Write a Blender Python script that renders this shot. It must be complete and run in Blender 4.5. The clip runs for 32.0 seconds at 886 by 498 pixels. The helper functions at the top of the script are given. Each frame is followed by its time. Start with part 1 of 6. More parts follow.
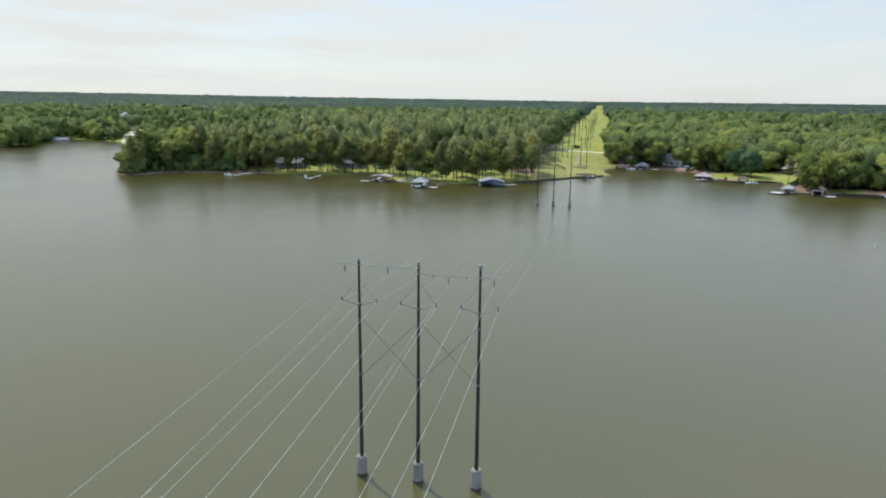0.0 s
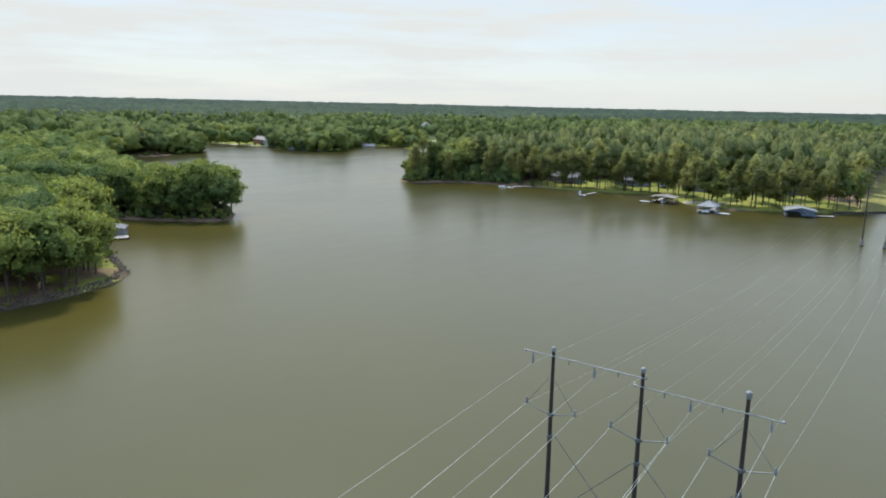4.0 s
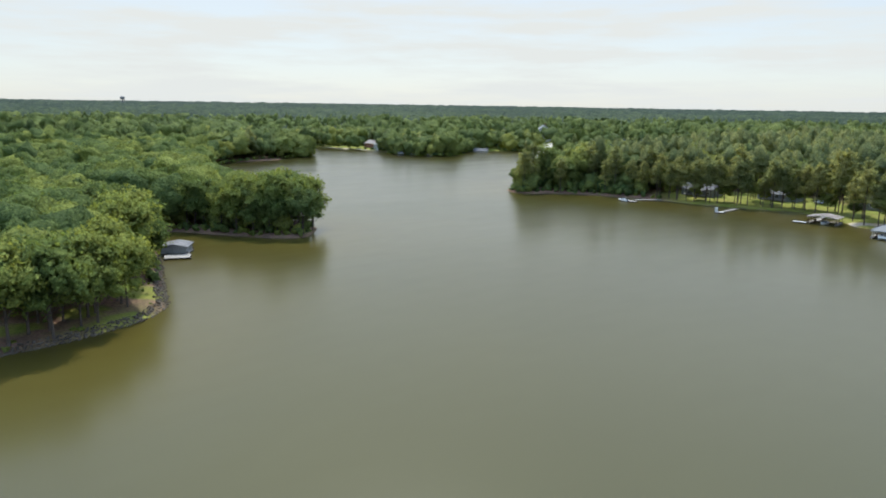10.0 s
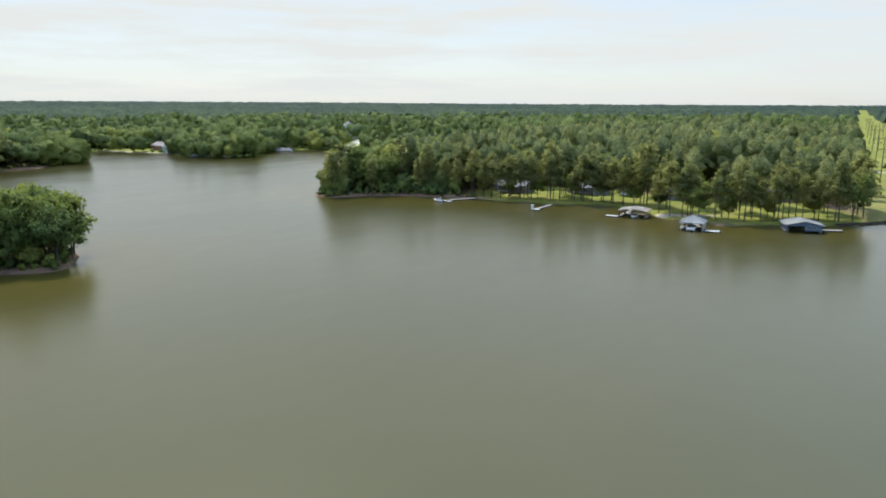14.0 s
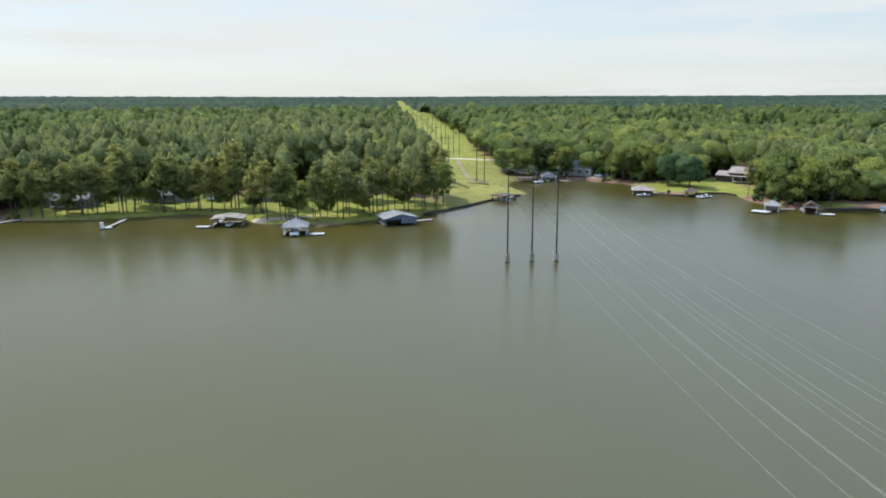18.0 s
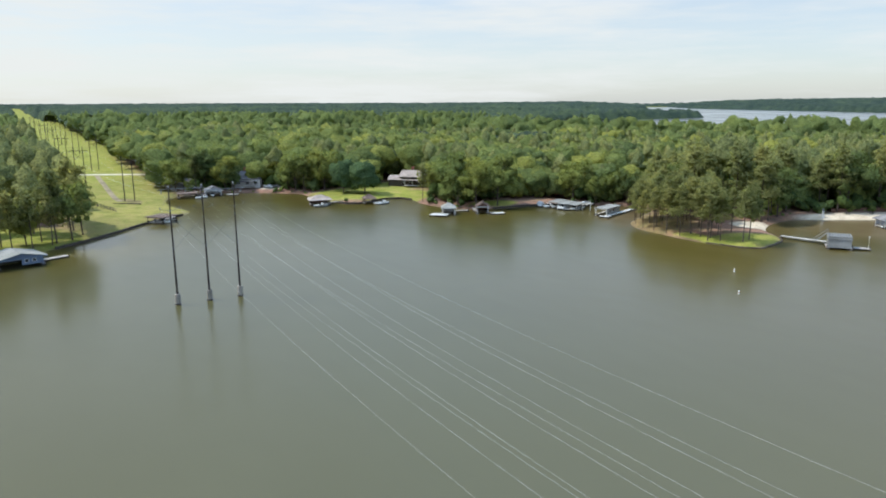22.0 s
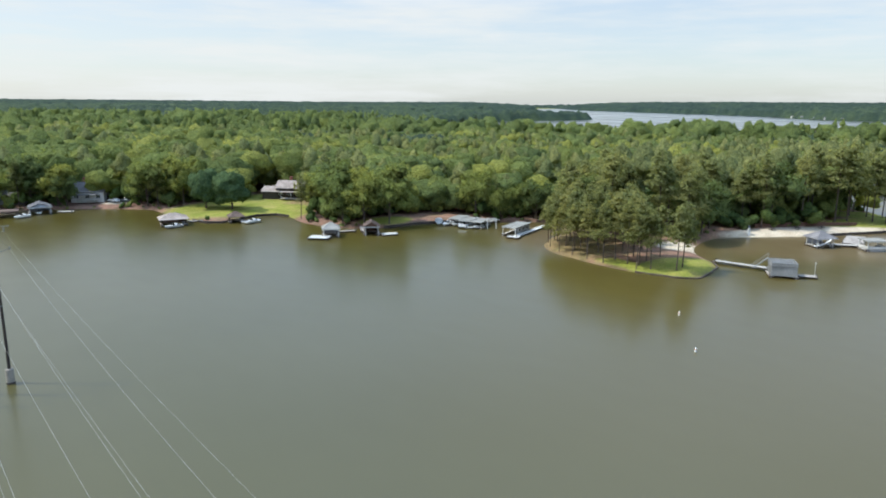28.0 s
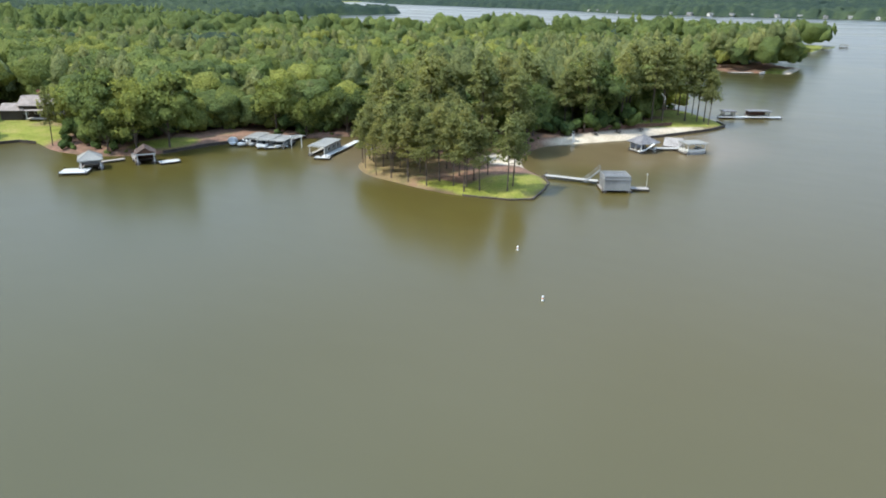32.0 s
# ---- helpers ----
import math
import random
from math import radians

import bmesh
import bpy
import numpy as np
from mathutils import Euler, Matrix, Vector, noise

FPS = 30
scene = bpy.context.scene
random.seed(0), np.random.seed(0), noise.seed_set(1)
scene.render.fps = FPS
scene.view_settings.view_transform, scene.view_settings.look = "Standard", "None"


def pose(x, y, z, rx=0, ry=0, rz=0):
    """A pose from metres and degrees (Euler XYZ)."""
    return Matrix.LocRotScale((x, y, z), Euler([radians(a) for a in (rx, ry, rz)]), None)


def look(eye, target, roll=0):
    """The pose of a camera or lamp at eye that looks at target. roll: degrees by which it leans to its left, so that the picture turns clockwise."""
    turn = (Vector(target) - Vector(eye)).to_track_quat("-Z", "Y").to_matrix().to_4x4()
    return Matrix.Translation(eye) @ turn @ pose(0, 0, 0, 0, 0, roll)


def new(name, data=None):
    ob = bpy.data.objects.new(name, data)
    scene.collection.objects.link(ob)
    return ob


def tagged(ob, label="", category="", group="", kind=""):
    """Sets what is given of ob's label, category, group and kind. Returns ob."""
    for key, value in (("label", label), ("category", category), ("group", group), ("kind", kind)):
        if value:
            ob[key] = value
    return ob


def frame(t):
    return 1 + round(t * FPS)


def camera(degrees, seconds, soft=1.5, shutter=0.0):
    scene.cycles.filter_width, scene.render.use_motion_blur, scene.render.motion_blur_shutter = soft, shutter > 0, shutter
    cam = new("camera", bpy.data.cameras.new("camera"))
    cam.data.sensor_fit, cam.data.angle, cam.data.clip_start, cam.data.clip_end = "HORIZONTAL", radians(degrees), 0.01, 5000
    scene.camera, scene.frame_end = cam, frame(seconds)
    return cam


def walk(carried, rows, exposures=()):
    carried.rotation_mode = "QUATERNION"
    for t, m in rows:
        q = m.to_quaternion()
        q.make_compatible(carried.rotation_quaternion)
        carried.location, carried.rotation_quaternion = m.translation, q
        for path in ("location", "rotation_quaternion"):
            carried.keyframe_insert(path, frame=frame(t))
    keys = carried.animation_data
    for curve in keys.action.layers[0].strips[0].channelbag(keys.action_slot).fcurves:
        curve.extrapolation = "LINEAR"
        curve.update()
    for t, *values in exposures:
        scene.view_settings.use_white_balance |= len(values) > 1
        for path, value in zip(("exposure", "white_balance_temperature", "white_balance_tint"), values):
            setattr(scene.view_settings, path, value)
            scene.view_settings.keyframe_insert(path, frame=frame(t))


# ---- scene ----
# ---- camera ----
cam = camera(64.80, 32.0, soft=1.9)
# seconds, eye x y z, turn to the left of +y, tilt, lean (degrees)
PATH = [
    (0.0, 15.76, -60.72, 36.73, 12.50, -11.94, 0.55),
    (0.5, 15.84, -57.76, 36.69, 16.56, -11.83, 0.59),
    (1.0, 15.92, -54.88, 36.71, 20.54, -11.68, 0.67),
    (1.5, 15.83, -51.95, 36.68, 23.90, -11.59, 0.76),
    (2.0, 15.58, -49.12, 36.70, 26.74, -11.52, 0.81),
    (2.5, 15.12, -46.31, 36.72, 29.19, -11.44, 0.86),
    (3.0, 14.57, -43.59, 36.71, 31.03, -11.39, 0.83),
    (3.5, 13.86, -40.72, 36.74, 33.28, -11.35, 0.91),
    (4.0, 13.05, -38.05, 36.81, 35.95, -11.33, 0.92),
    (4.5, 12.18, -35.58, 36.82, 38.75, -11.29, 0.98),
    (6.5, 7.95, -25.14, 36.87, 45.77, -11.22, 0.89),
    (7.0, 6.25, -22.67, 36.78, 45.77, -11.22, 0.84),
    (7.5, 4.40, -19.84, 36.82, 45.77, -11.19, 0.75),
    (8.0, 2.51, -17.37, 36.74, 45.73, -11.18, 0.74),
    (8.5, 0.67, -15.00, 36.72, 45.72, -11.18, 0.74),
    (9.0, -1.06, -12.97, 36.71, 45.70, -11.20, 0.69),
    (9.5, -2.76, -10.91, 36.74, 45.69, -11.22, 0.63),
    (10.0, -4.59, -8.54, 36.82, 45.68, -11.23, 0.61),
    (10.5, -6.57, -6.19, 36.79, 45.66, -11.23, 0.58),
    (11.0, -8.62, -3.87, 36.77, 45.63, -11.20, 0.59),
    (11.5, -10.55, -1.42, 36.85, 44.85, -11.24, 0.48),
    (12.0, -12.37, 0.56, 36.97, 43.35, -11.26, 0.54),
    (12.5, -14.18, 2.62, 37.01, 41.04, -11.30, 0.39),
    (13.0, -16.06, 4.92, 37.05, 38.03, -11.33, 0.31),
    (13.5, -18.02, 7.52, 37.14, 34.44, -11.39, 0.09),
    (14.0, -20.02, 10.52, 37.15, 30.13, -11.48, -0.05),
    (14.5, -22.15, 13.81, 37.25, 25.21, -11.58, -0.15),
    (15.0, -24.50, 17.30, 37.48, 19.59, -11.74, -0.22),
    (15.5, -26.23, 20.31, 37.89, 15.66, -11.91, -0.37),
    (17.5, -31.36, 31.25, 38.13, -0.06, -12.23, -0.42),
    (18.0, -31.84, 34.24, 38.01, -4.03, -12.24, -0.36),
    (18.5, -32.33, 37.29, 37.78, -8.36, -12.25, -0.37),
    (19.0, -32.69, 40.28, 37.65, -12.97, -12.25, -0.40),
    (19.5, -32.75, 43.38, 37.66, -17.20, -12.25, -0.38),
    (20.0, -32.45, 46.39, 37.62, -20.90, -12.20, -0.42),
    (20.5, -31.93, 49.56, 37.47, -24.27, -12.16, -0.49),
    (21.0, -31.08, 52.96, 37.16, -27.02, -12.02, -0.31),
    (21.5, -30.03, 56.29, 36.83, -29.37, -11.92, -0.39),
    (22.0, -28.85, 59.42, 36.69, -31.45, -11.83, -0.38),
    (22.5, -27.73, 61.95, 36.78, -32.94, -11.81, -0.32),
    (23.0, -26.31, 64.54, 36.74, -34.51, -11.81, -0.29),
    (23.5, -24.68, 67.27, 36.69, -35.96, -11.80, -0.24),
    (24.0, -22.99, 69.92, 36.82, -37.14, -11.86, -0.17),
    (24.5, -21.04, 72.49, 37.00, -36.99, -11.89, -0.04),
    (26.5, -12.88, 81.91, 37.06, -36.37, -11.90, 0.24),
    (27.0, -10.60, 84.13, 37.05, -36.50, -11.91, 0.28),
    (27.5, -8.40, 86.49, 36.96, -38.09, -11.86, 0.31),
    (28.0, -6.28, 88.74, 36.97, -40.15, -11.86, 0.31),
    (28.5, -4.22, 90.90, 37.10, -42.31, -11.88, 0.31),
    (29.0, -2.02, 93.12, 37.19, -44.92, -11.90, 0.32),
    (29.5, 0.28, 95.27, 37.23, -47.49, -11.90, 0.32),
    (30.0, 2.56, 97.25, 37.20, -49.79, -11.91, 0.34),
    (30.5, 5.13, 99.30, 37.13, -51.98, -11.88, 0.37),
    (31.0, 7.69, 101.21, 36.91, -53.68, -12.55, 0.37),
    (31.5, 10.24, 103.01, 36.77, -54.55, -15.99, 0.42),
    (32.0, 12.75, 104.76, 36.93, -55.45, -19.89, 0.53),
]


def aim(x, y, z, yaw, tilt, lean):
    a, b = radians(yaw), radians(tilt)
    return look((x, y, z), (x - 100 * math.sin(a) * math.cos(b), y + 100 * math.cos(a) * math.cos(b), z + 100 * math.sin(b)), lean)


# the clip's camera opens up a little as it tilts down at the end
walk(cam, [(r[0], aim(*r[1:])) for r in PATH], [(0.0, 0.90, 5800, 9), (16.0, 0.93, 5800, 9), (24.0, 0.97, 5820, 9), (30.6, 1.02, 5780, 9), (32.0, 1.14, 5820, 9)])

# ---- sky, sun, exposure ----
SUN_EL, SUN_AZ = 55.0, -49.5          # degrees; azimuth from +y towards +x
world = bpy.data.worlds.new("sky")
scene.world = world
world.use_nodes = True
wn, wl = world.node_tree.nodes, world.node_tree.links
sky = wn.new("ShaderNodeTexSky")
sky.sky_type, sky.sun_disc = "NISHITA", False
sky.sun_elevation, sky.sun_rotation = radians(SUN_EL), radians(SUN_AZ)
sky.air_density, sky.dust_density, sky.ozone_density = 1.0, 0.8, 1.3
wtc = wn.new("ShaderNodeTexCoord")
wmap = wn.new("ShaderNodeMapping")
wmap.inputs["Scale"].default_value = (1.0, 1.0, 9.0)
wnoise = wn.new("ShaderNodeTexNoise")
wnoise.inputs["Scale"].default_value, wnoise.inputs["Detail"].default_value, wnoise.inputs["Roughness"].default_value = 3.4, 6.0, 0.6
wramp = wn.new("ShaderNodeMapRange")
wramp.inputs["From Min"].default_value, wramp.inputs["From Max"].default_value = 0.42, 0.64
wramp.inputs["To Min"].default_value, wramp.inputs["To Max"].default_value = 0.50, 0.88
wmix = wn.new("ShaderNodeMix")
wmix.data_type = "RGBA"
wl.new(wtc.outputs["Generated"], wmap.inputs["Vector"])
wl.new(wmap.outputs["Vector"], wnoise.inputs["Vector"])
wl.new(wnoise.outputs["Fac"], wramp.inputs["Value"])
# the cloud veil thickens towards the sun
wdot = wn.new("ShaderNodeVectorMath")
wdot.operation = "DOT_PRODUCT"
wdot.inputs[1].default_value = (math.sin(radians(SUN_AZ)), math.cos(radians(SUN_AZ)), 0.0)
wsum = wn.new("ShaderNodeMath")
wsum.operation, wsum.use_clamp = "MULTIPLY_ADD", True
wsum.inputs[1].default_value = 0.2
wl.new(wtc.outputs["Generated"], wdot.inputs[0])
wl.new(wdot.outputs["Value"], wsum.inputs[0])
wl.new(wramp.outputs["Result"], wsum.inputs[2])
# white low over the horizon, a bright hazy blue overhead
wsep = wn.new("ShaderNodeSeparateXYZ")
wl.new(wtc.outputs["Generated"], wsep.inputs[0])
veil = None
for lo, hi, colour in ((0.12, 0.34, (5.5, 6.9, 8.7, 1)), (0.45, 0.85, (9.6, 12.8, 17.2, 1))):
    wrise = wn.new("ShaderNodeMapRange")
    wrise.inputs["From Min"].default_value, wrise.inputs["From Max"].default_value = lo, hi
    wtint = wn.new("ShaderNodeMix")
    wtint.data_type = "RGBA"
    wtint.inputs["A"].default_value, wtint.inputs["B"].default_value = (6.35, 6.12, 5.5, 1), colour
    wl.new(wsep.outputs["Z"], wrise.inputs["Value"])
    wl.new(wrise.outputs["Result"], wtint.inputs["Factor"])
    if veil:
        wl.new(veil, wtint.inputs["A"])
    veil = wtint.outputs["Result"]
wside = wn.new("ShaderNodeMapRange")            # whiter towards the sun
wside.inputs["From Min"].default_value, wside.inputs["From Max"].default_value = 0.1, 1.0
wwarm = wn.new("ShaderNodeMix")
wwarm.data_type = "RGBA"
wwarm.inputs["B"].default_value = (6.2, 5.97, 5.25, 1)
wl.new(wdot.outputs["Value"], wside.inputs["Value"])
wl.new(wside.outputs["Result"], wwarm.inputs["Factor"])
wl.new(veil, wwarm.inputs["A"])
wl.new(wwarm.outputs["Result"], wmix.inputs["B"])
wl.new(wsum.outputs[0], wmix.inputs["Factor"])
wl.new(sky.outputs["Color"], wmix.inputs["A"])
# bright haze round the sun
wsun = wn.new("ShaderNodeVectorMath")
wsun.operation = "DOT_PRODUCT"
wsun.inputs[1].default_value = (math.sin(radians(SUN_AZ)) * math.cos(radians(SUN_EL)), math.cos(radians(SUN_AZ)) * math.cos(radians(SUN_EL)), math.sin(radians(SUN_EL)))
wup = wn.new("ShaderNodeMath")
wup.operation, wup.use_clamp = "MAXIMUM", True
wup.inputs[1].default_value = 0.0
wpow = wn.new("ShaderNodeMath")
wpow.operation = "POWER"
wpow.inputs[1].default_value = 130.0
whaze = wn.new("ShaderNodeMix")
whaze.data_type = "RGBA"
whaze.inputs["B"].default_value = (45.0, 43.0, 39.5, 1)
wl.new(wtc.outputs["Generated"], wsun.inputs[0])
wl.new(wsun.outputs["Value"], wup.inputs[0])
wl.new(wup.outputs[0], wpow.inputs[0])
wl.new(wpow.outputs[0], whaze.inputs["Factor"])
wl.new(wmix.outputs["Result"], whaze.inputs["A"])
wl.new(whaze.outputs["Result"], wn["Background"].inputs["Color"])
wn["Background"].inputs["Strength"].default_value = 0.073

sun = new("sun", bpy.data.lights.new("sun", "SUN"))
sun.data.energy, sun.data.angle, sun.data.color = 2.3, radians(0.6), (1.0, 0.94, 0.80)
sa, se = radians(SUN_AZ), radians(SUN_EL)
SUN_DIR = Vector((math.sin(sa) * math.cos(se), math.cos(sa) * math.cos(se), math.sin(se)))
sun.matrix_world = look(SUN_DIR * 400, (0, 0, 0))

# ---- materials ----


def shader(name):
    m = bpy.data.materials.new(name)
    m.use_nodes = True
    return m, m.node_tree.nodes, m.node_tree.links, m.node_tree.nodes["Principled BSDF"]


def noise_node(n, l, scale, detail=3.0, stretch=None, src="Object"):
    tc = n.new("ShaderNodeTexCoord")
    t = n.new("ShaderNodeTexNoise")
    t.inputs["Scale"].default_value, t.inputs["Detail"].default_value = scale, detail
    if stretch:
        mp = n.new("ShaderNodeMapping")
        mp.inputs["Scale"].default_value = stretch
        l.new(tc.outputs[src], mp.inputs["Vector"])
        l.new(mp.outputs["Vector"], t.inputs["Vector"])
    else:
        l.new(tc.outputs[src], t.inputs["Vector"])
    return t


def ramp_node(n, l, fac, stops):
    r = n.new("ShaderNodeValToRGB")
    e = r.color_ramp.elements
    while len(e) < len(stops):
        e.new(0.5)
    for k, (p, c) in enumerate(stops):
        e[k].position, e[k].color = p, (*c, 1)
    l.new(fac, r.inputs["Fac"])
    return r


def mixed(n, l, a, b, fac, kind="MIX"):
    m = n.new("ShaderNodeMix")
    m.data_type, m.blend_type = "RGBA", kind
    for sock, v in (("A", a), ("B", b), ("Factor", fac)):
        if isinstance(v, (int, float)):
            m.inputs[sock].default_value = v
        elif isinstance(v, tuple):
            m.inputs[sock].default_value = (*v, 1)
        else:
            l.new(v, m.inputs[sock])
    return m.outputs["Result"]


def bumped(n, l, bsdf, height, strength, dist):
    b = n.new("ShaderNodeBump")
    b.inputs["Strength"].default_value, b.inputs["Distance"].default_value = strength, dist
    l.new(height, b.inputs["Height"])
    l.new(b.outputs["Normal"], bsdf.inputs["Normal"])


def surface(name, col, rough=0.7, metal=0.0, scale=1.5, vary=0.25, grime=0.25, stretch=None, bump=0.02, spec=0.4):
    """Painted, wooden, stone or metal surface: grain, larger stains, fine relief."""
    m, n, l, b = shader(name)
    fine = noise_node(n, l, scale * 6, 4, stretch)
    big = noise_node(n, l, scale * 0.35, 3)
    lo, hi = tuple(c * (1 - vary) for c in col), tuple(min(1, c * (1 + vary)) for c in col)
    r = ramp_node(n, l, fine.outputs["Fac"], [(0.3, lo), (0.7, hi)])
    g = ramp_node(n, l, big.outputs["Fac"], [(0.35, (1 - grime,) * 3), (0.6, (1, 1, 1))])
    l.new(mixed(n, l, r.outputs["Color"], g.outputs["Color"], 1.0, "MULTIPLY"), b.inputs["Base Color"])
    b.inputs["Roughness"].default_value, b.inputs["Metallic"].default_value = rough, metal
    b.inputs["Specular IOR Level"].default_value = spec
    bumped(n, l, b, fine.outputs["Fac"], 0.5, bump)
    return m


def foliage(name, stops, tone, glow=0.3, grain=1.1):
    """Leaves: hue by tree, tone by clump and by leaf, light and shade painted in by tuft; light passes through in part.
    """
    m, n, l, b = shader(name)
    if tone == "attribute":
        a = n.new("ShaderNodeAttribute")
        a.attribute_name = "tone"
        pick = a.outputs["Fac"]
    else:
        pick = n.new("ShaderNodeObjectInfo").outputs["Random"]
    hue = ramp_node(n, l, pick, stops).outputs["Color"]
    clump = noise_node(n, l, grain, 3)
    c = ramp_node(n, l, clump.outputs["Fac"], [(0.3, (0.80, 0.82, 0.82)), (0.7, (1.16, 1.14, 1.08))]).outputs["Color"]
    # noise that puts the light and shade of leaf tufts into the colour
    tuft_shade = noise_node(n, l, 1.9, 3)
    c = mixed(n, l, c, ramp_node(n, l, tuft_shade.outputs["Fac"], [(0.36, (0.74, 0.75, 0.74)), (0.64, (1.28, 1.24, 1.12))]).outputs["Color"], 1.0, "MULTIPLY")
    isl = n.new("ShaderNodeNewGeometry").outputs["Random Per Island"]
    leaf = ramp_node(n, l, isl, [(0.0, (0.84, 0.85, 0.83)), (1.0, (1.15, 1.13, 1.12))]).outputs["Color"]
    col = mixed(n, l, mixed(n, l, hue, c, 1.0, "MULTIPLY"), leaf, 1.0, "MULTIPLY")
    l.new(col, b.inputs["Base Color"])
    b.inputs["Roughness"].default_value, b.inputs["Specular IOR Level"].default_value = 0.75, 0.06
    twig = noise_node(n, l, 1.3, 4)
    bumped(n, l, b, twig.outputs["Fac"], 0.9, 1.6)
    tr = n.new("ShaderNodeBsdfTranslucent")
    l.new(b.inputs["Normal"].links[0].from_socket, tr.inputs["Normal"])
    l.new(mixed(n, l, col, (1.38, 1.34, 0.9), 1.0, "MULTIPLY"), tr.inputs["Color"])
    ms = n.new("ShaderNodeMixShader")
    ms.inputs["Fac"].default_value = glow
    l.new(b.outputs["BSDF"], ms.inputs[1])
    l.new(tr.outputs["BSDF"], ms.inputs[2])
    l.new(ms.outputs["Shader"], n["Material Output"].inputs["Surface"])
    return m


BROAD = [(0.0, (0.143, 0.186, 0.075)), (0.35, (0.181, 0.228, 0.080)), (0.75, (0.232, 0.268, 0.083)), (0.93, (0.284, 0.304, 0.084)), (1.0, (0.340, 0.352, 0.092))]
PINE = [(0.0, (0.220, 0.248, 0.116)), (0.5, (0.266, 0.286, 0.128)), (1.0, (0.326, 0.328, 0.138))]
# darker copy of BROAD: the west bank's backlit shade put into the colour
BROAD_SHADED = [(0.0, (0.112, 0.160, 0.060)), (0.45, (0.166, 0.216, 0.066)), (0.8, (0.232, 0.272, 0.074)), (1.0, (0.278, 0.312, 0.082))]
shaded_broad_leaf, shaded_broad_mass = foliage("shaded_broad_leaf", BROAD_SHADED, "object", 0.4), foliage("shaded_broad_leaf_mass", BROAD_SHADED, "attribute", 0.4, 0.5)
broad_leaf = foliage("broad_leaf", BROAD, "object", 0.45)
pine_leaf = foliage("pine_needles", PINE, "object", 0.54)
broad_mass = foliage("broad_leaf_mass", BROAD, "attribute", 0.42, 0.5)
# darker copy of PINE: how sun falls on the massed pines, put into colour
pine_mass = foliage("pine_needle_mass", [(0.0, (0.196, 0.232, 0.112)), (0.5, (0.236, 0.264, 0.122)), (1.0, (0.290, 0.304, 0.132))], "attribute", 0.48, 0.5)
# bluish greens: distance haze is put into this colour
far_haze_mass = foliage("far_canopy", [(0.0, (0.030, 0.050, 0.046)), (0.5, (0.052, 0.078, 0.058)), (1.0, (0.096, 0.130, 0.070))], "attribute", 0.2, 0.06)
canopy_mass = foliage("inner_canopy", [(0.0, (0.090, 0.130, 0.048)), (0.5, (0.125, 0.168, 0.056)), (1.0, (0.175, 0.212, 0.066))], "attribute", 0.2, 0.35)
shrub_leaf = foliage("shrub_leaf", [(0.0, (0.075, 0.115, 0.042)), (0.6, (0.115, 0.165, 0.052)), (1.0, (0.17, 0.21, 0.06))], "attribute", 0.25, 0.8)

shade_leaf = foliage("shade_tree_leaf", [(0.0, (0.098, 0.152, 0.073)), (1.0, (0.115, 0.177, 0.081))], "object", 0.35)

bark = surface("bark", (0.105, 0.080, 0.060), 0.9, scale=1.2, vary=0.4, stretch=(1, 1, 0.25), bump=0.03)
pole_wood = surface("tarred_pole_wood", (0.040, 0.030, 0.024), 0.8, scale=1.0, vary=0.35, stretch=(1, 1, 0.12))
concrete = surface("concrete", (0.29, 0.26, 0.215), 0.85, scale=1.0, grime=0.45)
galvanised = surface("galvanised_steel", (0.27, 0.28, 0.28), 0.6, 0.3, 2.0)
dull_steel = surface("dull_steel", (0.16, 0.17, 0.17), 0.55, 0.6, 2.0)
aluminium = surface("aluminium_cable", (0.50, 0.50, 0.47), 0.5, 0.4, 0.5, 0.1, 0.1, bump=0.002)
porcelain = surface("porcelain", (0.20, 0.20, 0.20), 0.3)
white_paint = surface("white_paint", (0.60, 0.59, 0.55), 0.5, scale=0.8, vary=0.06, grime=0.18)
white_metal = surface("white_metal_roof", (0.31, 0.30, 0.27), 0.7, scale=0.5, vary=0.08, grime=0.25, stretch=(4, 0.3, 1), spec=0.2)
grey_metal = surface("grey_metal_roof", (0.21, 0.212, 0.212), 0.6, 0.0, 0.5, 0.12, 0.3, stretch=(4, 0.3, 1))
blue_wall = surface("blue_grey_siding", (0.42, 0.45, 0.52), 0.7, scale=0.6, vary=0.1, stretch=(0.2, 0.2, 6))
dark_blue_wall = surface("slate_blue_siding", (0.13, 0.17, 0.24), 0.7, scale=0.6, vary=0.12, stretch=(0.2, 0.2, 6))
grey_wall = surface("weathered_grey_board", (0.27, 0.27, 0.26), 0.85, scale=0.7, vary=0.2, grime=0.35, stretch=(6, 6, 0.2))
brown_wall = surface("brown_board", (0.16, 0.085, 0.055), 0.85, scale=0.7, vary=0.25, stretch=(0.2, 0.2, 6))
red_wall = surface("red_brick_wall", (0.30, 0.12, 0.08), 0.85, scale=1.5, vary=0.3)
grey_shingle = surface("grey_shingle", (0.21, 0.20, 0.20), 0.9, scale=1.2, vary=0.25, grime=0.3, bump=0.03)
tan_shingle = surface("tan_shingle", (0.36, 0.30, 0.26), 0.9, scale=1.2, vary=0.25, grime=0.3, bump=0.03)
brown_shingle = surface("brown_shingle", (0.15, 0.105, 0.085), 0.9, scale=1.2, vary=0.25, grime=0.3, bump=0.03)
deck_wood = surface("grey_deck_wood", (0.38, 0.34, 0.30), 0.85, scale=1.0, vary=0.25, stretch=(0.2, 4, 1))
pale_deck = surface("pale_deck_wood", (0.46, 0.43, 0.38), 0.8, scale=1.0, vary=0.15, stretch=(0.2, 4, 1))
